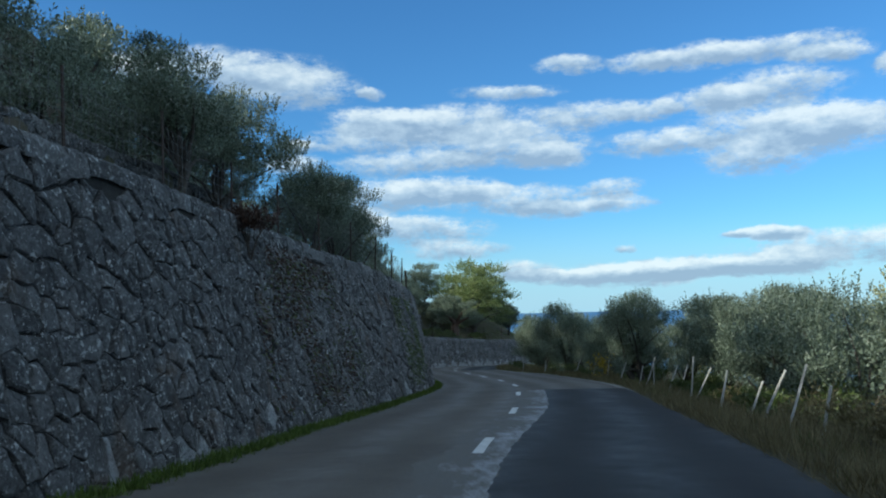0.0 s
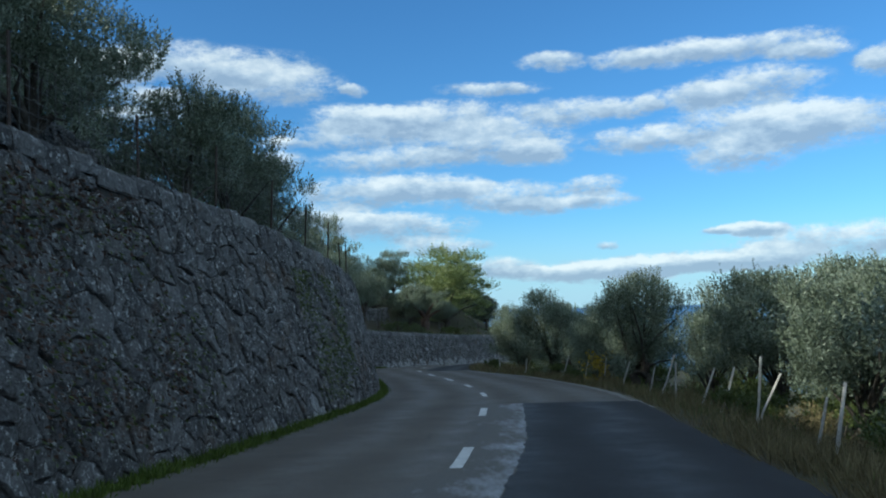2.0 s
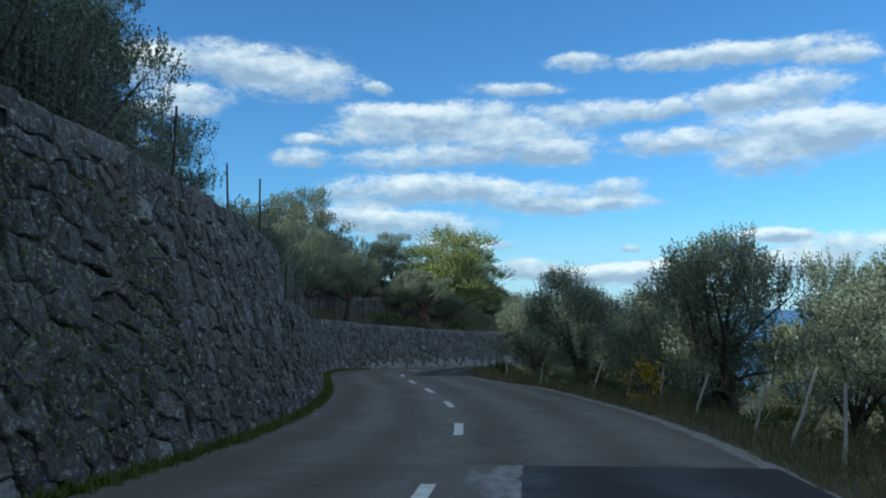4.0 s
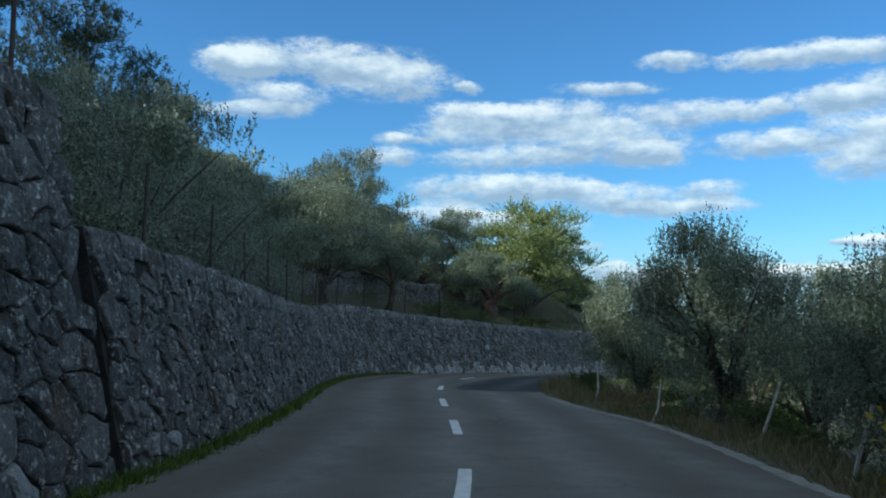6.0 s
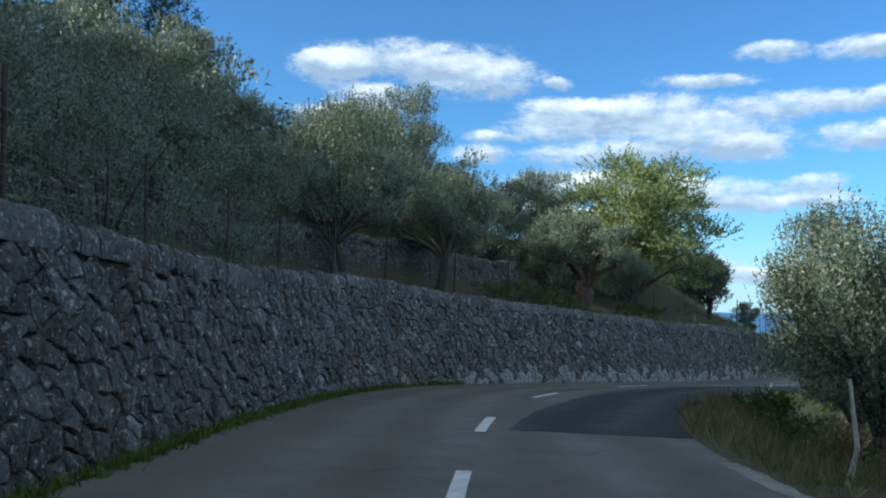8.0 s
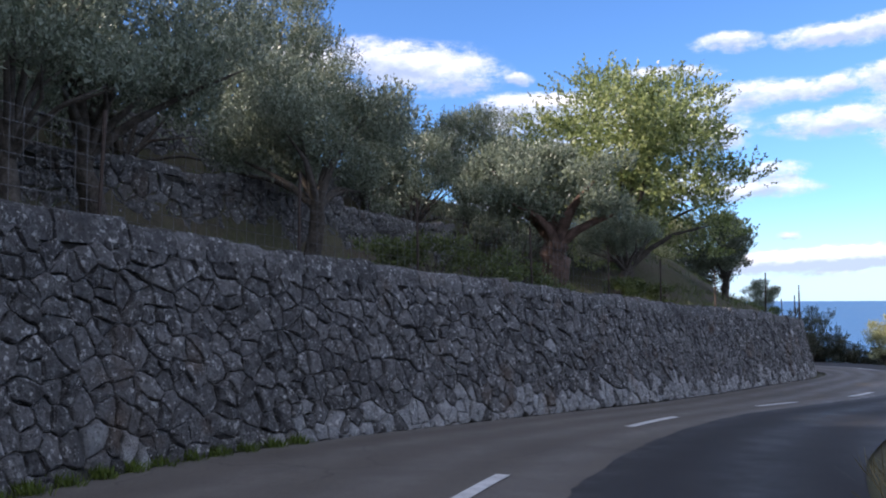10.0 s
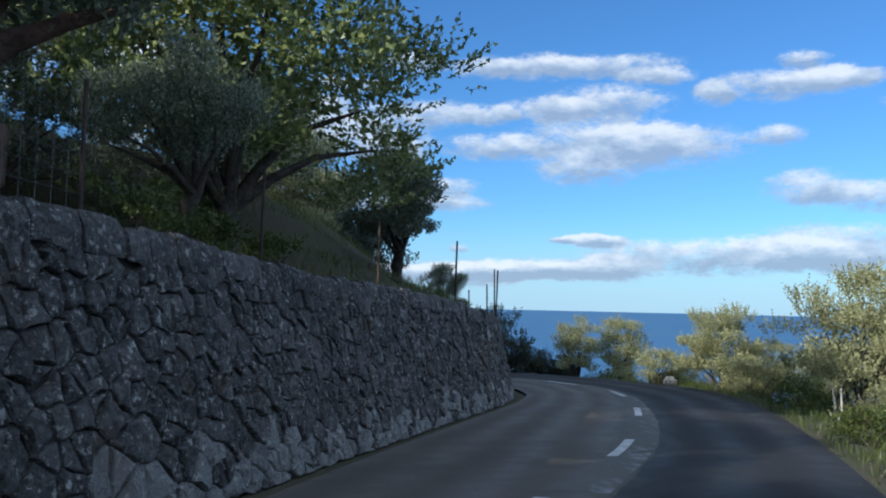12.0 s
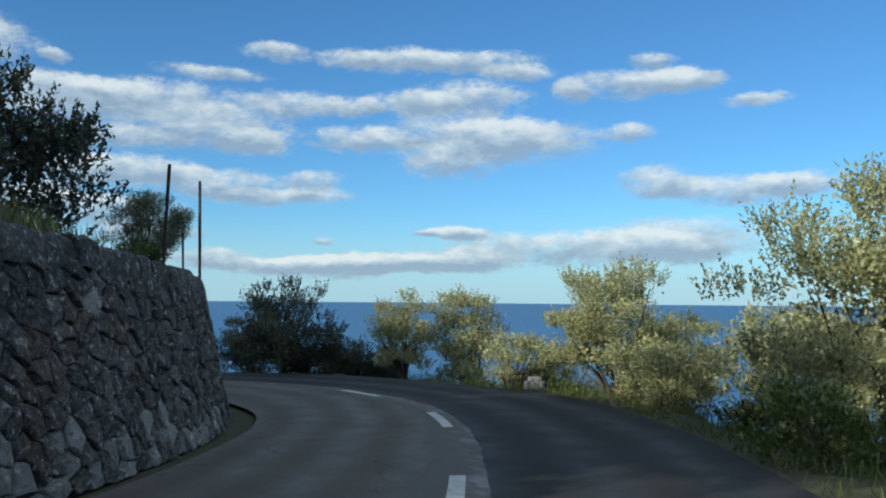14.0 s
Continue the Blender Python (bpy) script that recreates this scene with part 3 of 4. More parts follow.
def stone_cells(rng, length, high, size, top):
    """Irregular fitted stones over a wall's face, as polygons of (along, up)."""
    rows, cols = int(high.max() / (size * 0.80)) + 2, int(length / size) + 2
    seeds = {(i, j): ((j + 0.5 * (i % 2) + rng.uniform(-0.50, 0.50)) * size, (i + 0.45 + 0.25 * math.sin(0.9 * j + 2.1 * i) + rng.uniform(-0.30, 0.30)) * size * 0.80)
             for i in range(-1, rows + 1) for j in range(-1, cols + 1) if rng.random() > 0.20}
    for (i, j), (px, py) in seeds.items():
        if not (0 < px < length) or py < -0.5 * size:
            continue
        h = float(np.interp(px, np.linspace(0, length, len(high)), high)) - top
        if py > h - 0.02:
            continue
        w = 1.25 * size
        poly = [(px - w, py - w), (px + w, py - w), (px + w, py + w), (px - w, py + w)]
        for di in (-2, -1, 0, 1, 2):
            for dj in (-2, -1, 0, 1, 2):
                q = seeds.get((i + di, j + dj))
                if q is None or (di == 0 and dj == 0):
                    continue
                mx, my = (px + q[0]) / 2, (py + q[1]) / 2
                if len(poly) > 2:
                    poly = clip(poly, mx, my, q[0] - px, q[1] - py)
        poly = clip(clip(poly, 0, h, 0, 1), 0, 0, 0, -1) if len(poly) > 2 else poly
        if len(poly) > 2:
            ragged = []
            for (ax, ay), (bx, by) in zip(poly, poly[1:] + poly[:1]):
                far = math.hypot(bx - ax, by - ay)
                ragged.append((ax, ay))
                if far > 0.45 * size:
                    u, off = rng.uniform(0.35, 0.65), rng.uniform(-0.11, 0.05)
                    ragged.append((ax + (bx - ax) * u + (by - ay) * off, ay + (by - ay) * u - (bx - ax) * off))
            yield px, py, h, ragged


def wall_frame(chain):
    s = np.r_[0, np.cumsum(np.linalg.norm(np.diff(chain, axis=0), axis=1))]
    t = np.gradient(chain, axis=0)
    t /= np.linalg.norm(t, axis=1)[:, None]
    return s, np.c_[t[:, 1], -t[:, 0]]


def dry_wall(name, chain, base, high, size, label, single, pale, rng, thick=0.55, lean=0.22, caps=0.015, cope=0.30):
    """A wall of fitted stones along a chain of points. single tells which stones are objects of their own, pale which are whitish."""
    s, out = wall_frame(chain)

    def spot(a, up, depth):
        x, y = np.interp(a, s, chain[:, 0]), np.interp(a, s, chain[:, 1])
        nx, ny = np.interp(a, s, out[:, 0]), np.interp(a, s, out[:, 1])
        d = depth - lean * up
        return (x + nx * d, y + ny * d, np.interp(a, s, base) + up)

    verts, faces = [], []
    for k in range(len(chain)):
        a, h = s[k], high[k]
        verts += [spot(a, -0.5, -0.03), spot(a, h - 0.05, -0.03), spot(a, h - 0.02, -thick), spot(a, -0.5, -thick)]
    for k in range(len(chain) - 1):
        q = 4 * k
        faces += [(q, q + 4, q + 5, q + 1), (q + 1, q + 5, q + 6, q + 2), (q + 2, q + 6, q + 7, q + 3)]
    faces += [(0, 1, 2, 3), (len(verts) - 4, len(verts) - 1, len(verts) - 2, len(verts) - 3)]
    wall = link_mesh(name, verts, faces, MORTAR)
    tagged(wall, label, "stone wall", kind="structure")
    joined = {0: ([], []), 1: ([], [])}
    grid = np.interp(np.linspace(0, s[-1], 4 * len(s)), s, high)
    for px, py, h, poly in stone_cells(rng, s[-1], grid, size, 0.70 * cope):
        cx, cy = sum(p[0] for p in poly) / len(poly), sum(p[1] for p in poly) / len(poly)
        proud, tx, ty = rng.uniform(0.0, 0.040), rng.uniform(-0.13, 0.13), rng.uniform(-0.13, 0.13)
        v = []
        for grow, depth, loose in ((1.0, -0.05, 0.0), (0.965, -0.008, 0.007), (0.84, 0.016, 0.014)):
            for ax, ay in poly:
                g = grow - rng.uniform(0, 4.0) * loose
                dx, dy = (ax - cx) * g, (ay - cy) * g
                v.append(spot(cx + dx, cy + dy, depth + rng.uniform(-loose, loose) + proud + (dx * tx + dy * ty if depth > -0.05 else 0)))
        v.append(spot(cx, cy, 0.024 + proud + rng.uniform(-0.010, 0.014)))
        m = len(poly)
        f = [(i, (i + 1) % m, m + (i + 1) % m, m + i) for i in range(m)]
        f += [(m + i, m + (i + 1) % m, 2 * m + (i + 1) % m, 2 * m + i) for i in range(m)]
        f += [(2 * m + i, 2 * m + (i + 1) % m, 3 * m) for i in range(m)]
        wx, wy = np.interp(px, s, chain[:, 0]), np.interp(px, s, chain[:, 1])
        white = 1 if pale(wx, wy, py, rng) else 0
        if single(wx, wy, py):
            link_mesh("stone", v, f, (STONE, STONE_PALE)[white], wall)
        else:
            vv, ff = joined[white]
            o = len(vv)
            vv += v
            ff += [tuple(i + o for i in q) for q in f]
    # a coping of long rough blocks along the top
    a = 0.0
    while a < s[-1] - 0.3:
        w = rng.uniform(0.30, 0.62) * (1.7 if rng.random() < 0.25 else 1.0)
        h = float(np.interp(a + w / 2, s, high)) + rng.uniform(-0.03, 0.035)
        t = cope * rng.uniform(0.82, 1.08)
        face = rng.uniform(0.015, 0.055)
        v, cols = [], 4
        for up, inset in ((h - t, 0.012), (h - t + 0.035, 0.0), (h - 0.45 * t, -0.012), (h - 0.045, 0.0), (h, 0.035)):
            for k in range(cols):
                f = k / (cols - 1)
                edge = 0.010 + 0.5 * max(0.0, inset)
                v.append(spot(min(a + edge + (w - 2 * edge) * f, s[-1]), up + rng.uniform(-0.016, 0.016), face - inset + rng.uniform(-0.014, 0.014)))
        for k in range(cols):
            v.append(spot(min(a + 0.02 + (w - 0.04) * k / (cols - 1), s[-1]), h - 0.01 + rng.uniform(-0.02, 0.02), -thick))
        f = [(r * cols + k, r * cols + k + 1, (r + 1) * cols + k + 1, (r + 1) * cols + k) for r in range(5) for k in range(cols - 1)]
        f += [(r * cols, (r + 1) * cols, 5 * cols) for r in range(4)] + [((r + 1) * cols - 1, 6 * cols - 1, (r + 2) * cols - 1) for r in range(4)]
        vv, ff = joined[1 if rng.random() < caps else 0]
        o = len(vv)
        vv += v
        ff += [tuple(i + o for i in q) for q in f]
        a += w
    for white, (vv, ff) in joined.items():
        if vv:
            tagged(link_mesh("stones", vv, ff, (STONE, STONE_PALE)[white], wall), ("grey fitted stones", "whitish fitted stones")[white], kind="stuff")
    return wall


def no_single(x, y, up):
    return False


def few_pale(x, y, up, rng):
    return rng.random() < 0.004 + (0.12 if up < 0.35 else 0)


def base_pale(x, y, up, rng):
    low = np.interp(y, [44, 56, 62, 66, 74, 83, 90], [0.08, 0.10, 0.22, 0.85, 0.85, 0.65, 0.2])
    return rng.random() < (low if up < 0.30 else low * 0.45 if up < 0.50 else 0.005)


tall = between(WALL, -13.5, TALL_END)
low = WALL[(WALL[:, 1] >= TALL_END)][:-60]
rng = random.Random(11)
dry_wall("wall_tall", tall, road_z(tall[:, 1]) - 0.04, wall_height(tall[:, 1] - 1e-6), 0.32,
         "tall dry stone retaining wall of grey fitted limestone", lambda x, y, up: 8.0 < y < 17.5 and up < 2.6, few_pale, rng, 0.6)
dry_wall("wall_low", low, road_z(low[:, 1]) - 0.04, np.where(np.arange(len(low)) == 0, 2.38, wall_height(low[:, 1] + 1e-6)), 0.225,
         "low dry stone retaining wall with whitish stones along its foot", lambda x, y, up: 61.5 < y < 70.0 and x < 6 and up < 1.1, base_pale, rng, 0.55)


def terrace_wall(y0, y1, extra, high, label, size=0.27):
    """A wall that holds up a terrace, extra metres behind the line of the first one."""
    c = between(WALL, y0, y1)
    c = c - (offset(c, 1) - c) * (terrace_back(c[:, 1])[:, None] + extra)
    c = c[::2]
    keep = [0]
    for i in range(1, len(c)):
        if np.linalg.norm(c[i] - c[keep[-1]]) > 0.25:
            keep.append(i)
    c = c[keep]
    foot = ground_z(*(c + (offset(c, 1) - c) * 0.35).T) - 0.15
    crest = ground_z(*(c - (offset(c, 1) - c) * 0.55).T)
    dry_wall("terrace_wall", c, foot, np.maximum(crest - foot + 0.10, high), size, label, no_single, few_pale, rng, 0.4, 0.12, 0.01, 0.2)


terrace_wall(2, 36, 0.0, 1.0, "grey dry stone terrace wall above the road wall")
terrace_wall(42, 74, 0.0, 0.9, "grey dry stone terrace wall under the olive trees")
terrace_wall(58, 74, 3.75, 0.8, "second dry stone terrace wall up the slope")

# ---------------------------------------------------------------- trees
def tube(verts, faces, path, radii, sides=7, wob=0.0, rng=None):
    """Adds a tapered, slightly knotted tube along a path."""
    start = len(verts)
    for k, (p, r) in enumerate(zip(path, radii)):
        d = (Vector(path[min(k + 1, len(path) - 1)]) - Vector(path[max(k - 1, 0)])).normalized()
        side = d.cross(Vector((0.3, 0.9, 0.2))).normalized()
        other = d.cross(side)
        for i in range(sides):
            a = 2 * math.pi * i / sides
            rr = r * (1 + (rng.uniform(-wob, wob) if rng else 0))
            verts.append(Vector(p) + side * (math.cos(a) * rr) + other * (math.sin(a) * rr))
    for k in range(len(path) - 1):
        for i in range(sides):
            a, b = start + k * sides + i, start + k * sides + (i + 1) % sides
            faces.append((a, b, b + sides, a + sides))
    faces.append(tuple(start + (len(path) - 1) * sides + i for i in range(sides)))


def leaf_mesh(name, centres, ways, length, width, mat, parent, rng, corners=3):
    """Many small leaves, each a lancet of three or a diamond of four corners."""
    n = len(centres)
    ways = ways / (np.linalg.norm(ways, axis=1)[:, None] + 1e-9)
    ref = rng.normal(size=(n, 3))
    side = np.cross(ways, ref)
    side /= np.linalg.norm(side, axis=1)[:, None] + 1e-9
    ln = length * rng.uniform(0.65, 1.3, (n, 1))
    wd = width * rng.uniform(0.7, 1.3, (n, 1))
    if corners == 4:
        v = np.stack([centres, centres + ways * ln * 0.45 + side * wd, centres + ways * ln, centres + ways * ln * 0.45 - side * wd], 1).reshape(-1, 3)
    else:
        v = np.stack([centres - side * wd * 0.25, centres + ways * ln * 0.5 + side * wd * 1.25, centres + ways * ln], 1).reshape(-1, 3)
    me = bpy.data.meshes.new(name)
    me.vertices.add(corners * n)
    me.vertices.foreach_set("co", v.ravel())
    me.loops.add(corners * n)
    me.loops.foreach_set("vertex_index", np.arange(corners * n))
    me.polygons.add(n)
    me.polygons.foreach_set("loop_start", np.arange(0, corners * n, corners))
    me.update(calc_edges=True)
    me.materials.append(mat)
    ob = new(name, me)
    ob.parent = parent
    return ob


def crown_points(rng, lumps, shoots, per, up, reach):
    """Leaf places and directions: shoots that spring from each lump of the crown, leaves along each."""
    centres, ways = [], []
    for c, r in lumps:
        d = rng.normal(size=(shoots, 3))
        d /= np.linalg.norm(d, axis=1)[:, None]
        d[:, 2] = np.abs(d[:, 2]) * 0.75 + 0.25 * d[:, 2]
        root = c + d * r * rng.uniform(0.35, 1.0, (shoots, 1)) * np.array([1, 1, 0.8])
        grow = d * 0.6 + np.array([0, 0, up])
        grow /= np.linalg.norm(grow, axis=1)[:, None]
        for k in range(per):
            u = (k + rng.uniform(0, 1, (shoots, 1))) / per
            centres.append(root + grow * u * reach)
            w = rng.normal(size=(shoots, 3)) * 0.55 + grow * 0.8
            ways.append(w)
    return np.concatenate(centres), np.concatenate(ways)


def tree(name, seed, high, spread, trunk_h, mat, bark, leaf=(0.105, 0.020), lumps=46, shoots=34, per=11, up=0.55, reach=0.34, gnarl=0.25, stem=0.11, twin=1, core=1500, low=0.90, corners=3, skirt=0.0, clump=(0.20, 0.42)):
    """A tree: an Empty at its foot, a forked and tapered trunk, and a crown of leafy lumps with gaps."""
    rng, prng = np.random.default_rng(seed), random.Random(seed)
    root = new(name)
    verts, faces, blobs = [], [], []
    mid = (high + trunk_h) / 2
    for _ in range(lumps):
        d = rng.normal(size=3)
        d /= np.linalg.norm(d)
        r = rng.uniform(0.30, 1.0) ** 0.6
        c = np.array([d[0] * spread * r, d[1] * spread * r, mid + d[2] * (high - trunk_h) / 2 * r * (0.90 if d[2] > 0 else low)])
        if d[2] < 0:
            c[:2] *= 1 + skirt * (1 / max(0.45, math.sqrt(1 - d[2] ** 2)) - 1)
        c[:2] *= 1 + 0.20 * math.sin(3 * math.atan2(d[1], d[0]) + seed)
        blobs.append((c, spread * rng.uniform(*clump)))
    for k in range(twin):
        lean = np.array([prng.uniform(-0.3, 0.3), prng.uniform(-0.3, 0.3)]) * (1 + k)
        path, radii = [], []
        steps = 7
        for i in range(steps):
            u = i / (steps - 1)
            path.append((lean[0] * u * trunk_h + prng.uniform(-gnarl, gnarl) * stem, lean[1] * u * trunk_h + prng.uniform(-gnarl, gnarl) * stem, -0.3 + u * (trunk_h + 0.35)))
            radii.append(stem * (1.55 - 0.75 * u if i else 2.0))
        tube(verts, faces, path, radii, 9, gnarl, prng)
        top = Vector(path[-1])
        order = sorted(range(len(blobs)), key=lambda i: prng.random())[: 12 // twin]
        for i in order:
            goal = Vector(blobs[i][0])
            bend = top.lerp(goal, 0.5) + Vector((prng.uniform(-0.2, 0.2), prng.uniform(-0.2, 0.2), 0.08 * spread))
            limb = [top + Vector((0, 0, -0.15)), top.lerp(bend, 0.5), bend, bend.lerp(goal, 0.6), goal]
            tube(verts, faces, limb, [stem * 0.60, stem * 0.42, stem * 0.28, stem * 0.18, stem * 0.07], 6, gnarl * 0.6, prng)
    link_mesh("trunk", verts, faces, bark, root, "", True)
    pts, ways = crown_points(rng, blobs, shoots, per, up, reach)
    # broader sprays of leaves deep inside the crown
    core = int(0.6 * core)
    pick = rng.integers(0, len(blobs), core)
    deep = np.array([blobs[i][0] for i in pick]) * np.array([0.6, 0.6, 1]) + rng.normal(size=(core, 3)) * spread * 0.14
    deep[:, 2] = mid + (deep[:, 2] - mid) * 0.65
    crown = leaf_mesh("crown", pts, ways, leaf[0], leaf[1], mat, root, rng, corners)
    leaf_mesh("inner_foliage", deep, rng.normal(size=(core, 3)), leaf[0] * 1.4, leaf[1] * 1.9, mat, crown, rng)
    return root


def shrub(name, seed, high, spread, mat, leaf=(0.08, 0.022), lumps=9, shoots=26, per=7, up=0.5, reach=0.22):
    rng, prng = np.random.default_rng(seed), random.Random(seed)
    root = new(name)
    blobs, verts, faces = [], [], []
    for _ in range(lumps):
        a, r = rng.uniform(0, 6.28), spread * math.sqrt(rng.uniform(0, 1)) * 0.75
        c = np.array([math.cos(a) * r, math.sin(a) * r, rng.uniform(0.12, 0.8) * high])
        blobs.append((c, spread * rng.uniform(0.22, 0.4)))
        tube(verts, faces, [Vector((0, 0, -0.1)), Vector(c) * 0.5 + Vector((0, 0, 0.05)), Vector(c)], [0.018, 0.012, 0.005], 5, 0.1, prng)
    link_mesh("stem", verts, faces, BARK, root)
    pts, ways = crown_points(rng, blobs, shoots, per, up, reach)
    leaf_mesh("foliage", pts, ways, leaf[0], leaf[1], mat, root, rng)
    return root


def stand(ob, x, y, scale=1.0, turn=0.0, sink=0.05, z=None, copy=True):
    zz = float(ground_z(x, y)) if z is None else z
    m = Matrix.Translation((x, y, zz - sink)) @ Matrix.Rotation(turn, 4, "Z") @ Matrix.Diagonal((scale, scale, scale, 1))
    if copy:
        ob = copy_thing(ob, m)
    ob.matrix_basis = m
    return ob

olives, bushy, sunny = [], [], []
for seed, high, spread, trunk_h in ((3, 4.4, 1.75, 0.9), (8, 4.9, 1.95, 1.0), (15, 4.0, 1.6, 0.85), (21, 5.3, 2.0, 1.0)):
    olives.append(tree("olive_tree", seed, high, spread, trunk_h, OLIVE_LEAF, BARK, leaf=(0.095, 0.025), lumps=48, shoots=46, per=11, up=1.2, reach=0.50, skirt=0.3, core=2000, clump=(0.20, 0.34)))
for seed, high, spread, trunk_h in ((61, 3.9, 2.1, 0.30), (64, 4.4, 2.2, 0.35), (69, 3.5, 2.0, 0.25)):
    bushy.append(tree("olive_tree", seed, high, spread, trunk_h, OLIVE_LEAF, BARK, leaf=(0.105, 0.029), clump=(0.20, 0.34), shoots=42, per=10, lumps=38, up=1.6, reach=0.52, low=1.18, skirt=1.0, core=1600))
# olives with sunlight tinted into the leaf colour
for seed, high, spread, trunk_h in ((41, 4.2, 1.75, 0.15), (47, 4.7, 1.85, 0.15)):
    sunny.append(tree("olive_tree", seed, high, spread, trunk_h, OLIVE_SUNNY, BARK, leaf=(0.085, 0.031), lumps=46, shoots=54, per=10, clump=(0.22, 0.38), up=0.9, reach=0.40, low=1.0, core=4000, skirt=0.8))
standard = [tree("olive_tree", seed, high, spread, 1.55, OLIVE_LEAF, BARK, leaf=(0.082, 0.022), lumps=46, shoots=62, per=12, clump=(0.20, 0.34), up=1.3, reach=0.50, low=0.95, skirt=0.45, core=2200, stem=0.15, gnarl=0.35) for seed, high, spread in ((203, 4.2, 1.75), (207, 4.6, 1.8))]
verge = [tree("olive_tree", seed, high, spread, 1.05, OLIVE_LEAF, BARK, leaf=(0.082, 0.022), lumps=58, shoots=56, per=11, clump=(0.18, 0.34), up=1.9, reach=0.62, low=1.15, skirt=0.8, core=2600, stem=0.14, gnarl=0.35, twin=2) for seed, high, spread in ((223, 4.3, 1.7), (228, 4.5, 1.75))]
lofty = [tree("olive_tree", seed, high, 2.0, 2.3, OLIVE_LEAF, BARK, leaf=(0.095, 0.025), lumps=42, shoots=54, per=11, clump=(0.20, 0.34), up=1.1, reach=0.46, low=0.9, skirt=0.3, core=2200, stem=0.16, gnarl=0.35) for seed, high in ((303, 5.4), (309, 5.9))]
hill = [tree("olive_tree", seed, high, 2.1, 0.35, OLIVE_LEAF, BARK, leaf=(0.125, 0.036), lumps=30, shoots=36, per=8, clump=(0.22, 0.36), core=1100, up=1.6, reach=0.55, low=1.18, skirt=1.0) for seed, high in ((261, 3.9), (264, 4.4), (269, 3.6))]
distant = [tree("olive_tree", seed, high, 2.1, 0.30, OLIVE_LEAF, BARK, leaf=(0.19, 0.060), lumps=40, shoots=18, per=6, core=900, up=1.4, reach=0.5, low=1.0, skirt=0.9) for seed, high in ((161, 4.0), (164, 4.4))]
slim = [tree("olive_tree", seed, 3.0, 0.95, 0.25, OLIVE_SUNNY, BARK, leaf=(0.085, 0.025), lumps=40, shoots=30, per=9, up=0.9, reach=0.34, low=1.0, core=1500, skirt=0.6) for seed in (281, 287)]
# olives whose leaf colour stands in for the shade they are in
dark = [tree("olive_tree", seed, high, 1.9, 0.25, OLIVE_SHADED, BARK, leaf=(0.11, 0.034), lumps=54, shoots=34, per=10, up=0.9, reach=0.42, low=1.0, skirt=0.7, core=2600) for seed, high in ((171, 4.3), (174, 3.8))]
used = set()
prng = random.Random(5)


def plant(pool, x, y, scale, label, group, category="tree", sink=0.05, z=None):
    ob = next((o for o in pool if o not in used), None) or prng.choice(pool)
    made = stand(ob, x, y, scale, prng.uniform(0, 6.28), sink, z, copy=ob in used)
    used.add(ob)
    tagged(made, label, category, group)
    return made


# on the terraces above the wall
for x, y, k in ((-9.8, 12, 0.85), (-9.8, 17.0, 0.8), (-9.6, 21.5, 0.8), (-9.2, 26, 0.85), (-8.2, 31.5, 0.85)):
    plant(hill, x, y, k, "bushy grey-green olive tree on the stone terrace above the wall", "olive trees on the terraces")
for x, y, k in ((-6.8, 23.2, 1.0), (-5.6, 26.2, 0.92)):
    plant(lofty, x, y, k, "tall grey-green olive tree with a bare trunk above the wall", "olive trees on the terraces")
for x, y, k in ((-3.9, 27.4, 0.80), (-3.5, 30.2, 0.78), (-3.3, 32.6, 0.82)):
    plant(olives, x, y, k, "dense dark olive tree close behind the wall top", "olive trees on the terraces")
for x, y, k in ((-3.0, 68.6, 0.98), (-5.0, 64.6, 1.15), (3.0, 75.4, 0.62)):
    plant(standard, x, y, k, "grey-green olive tree with a bare trunk on the stone terrace", "olive trees on the terraces")
for x, y, k in ((-4.1, 61.6, 0.85), (-7.6, 58, 0.8), (-8.2, 64, 0.8), (-6.5, 76, 1.1), (-1.5, 80, 0.9)):
    plant(olives, x, y, k, "grey-green olive tree with a dense crown on the stone terrace", "olive trees on the terraces")
for x, y, k in ((-5.6, 73.6, 0.9), (-7.2, 69.0, 1.0), (-2.6, 76.6, 0.8), (0.2, 77.6, 0.72), (-4.4, 78.2, 0.9)):
    plant(bushy, x, y, k, "dense grey-green olive tree above the second terrace wall", "olive trees on the terraces")
for x, y, k in ((4.9, 91.4, 1.15), (3.4, 90.2, 1.1)):
    plant(sunny, x, y, k, "olive tree with a sunlit top at the end of the terrace", "olive trees on the terraces")
for y in np.arange(36.5, 82, 3.4):
    for back in (2.9, 6.2, 10.5, 15.5):
        x0 = float(np.interp(y, WALL[:330, 1], WALL[:330, 0]))
        x, yy = x0 - back + prng.uniform(-0.9, 0.9), y + prng.uniform(-1.2, 1.2)
        if back < 9 and y > 57:
            continue
        plant(bushy if back < 4 else hill if back < 12 else distant, x, yy, prng.uniform(0.68, 0.9) * (0.8 if back < 4 or (y > 58 and back > 9) else 1), "bushy grey-green olive tree on the terraced hillside", "olive trees on the hillside")
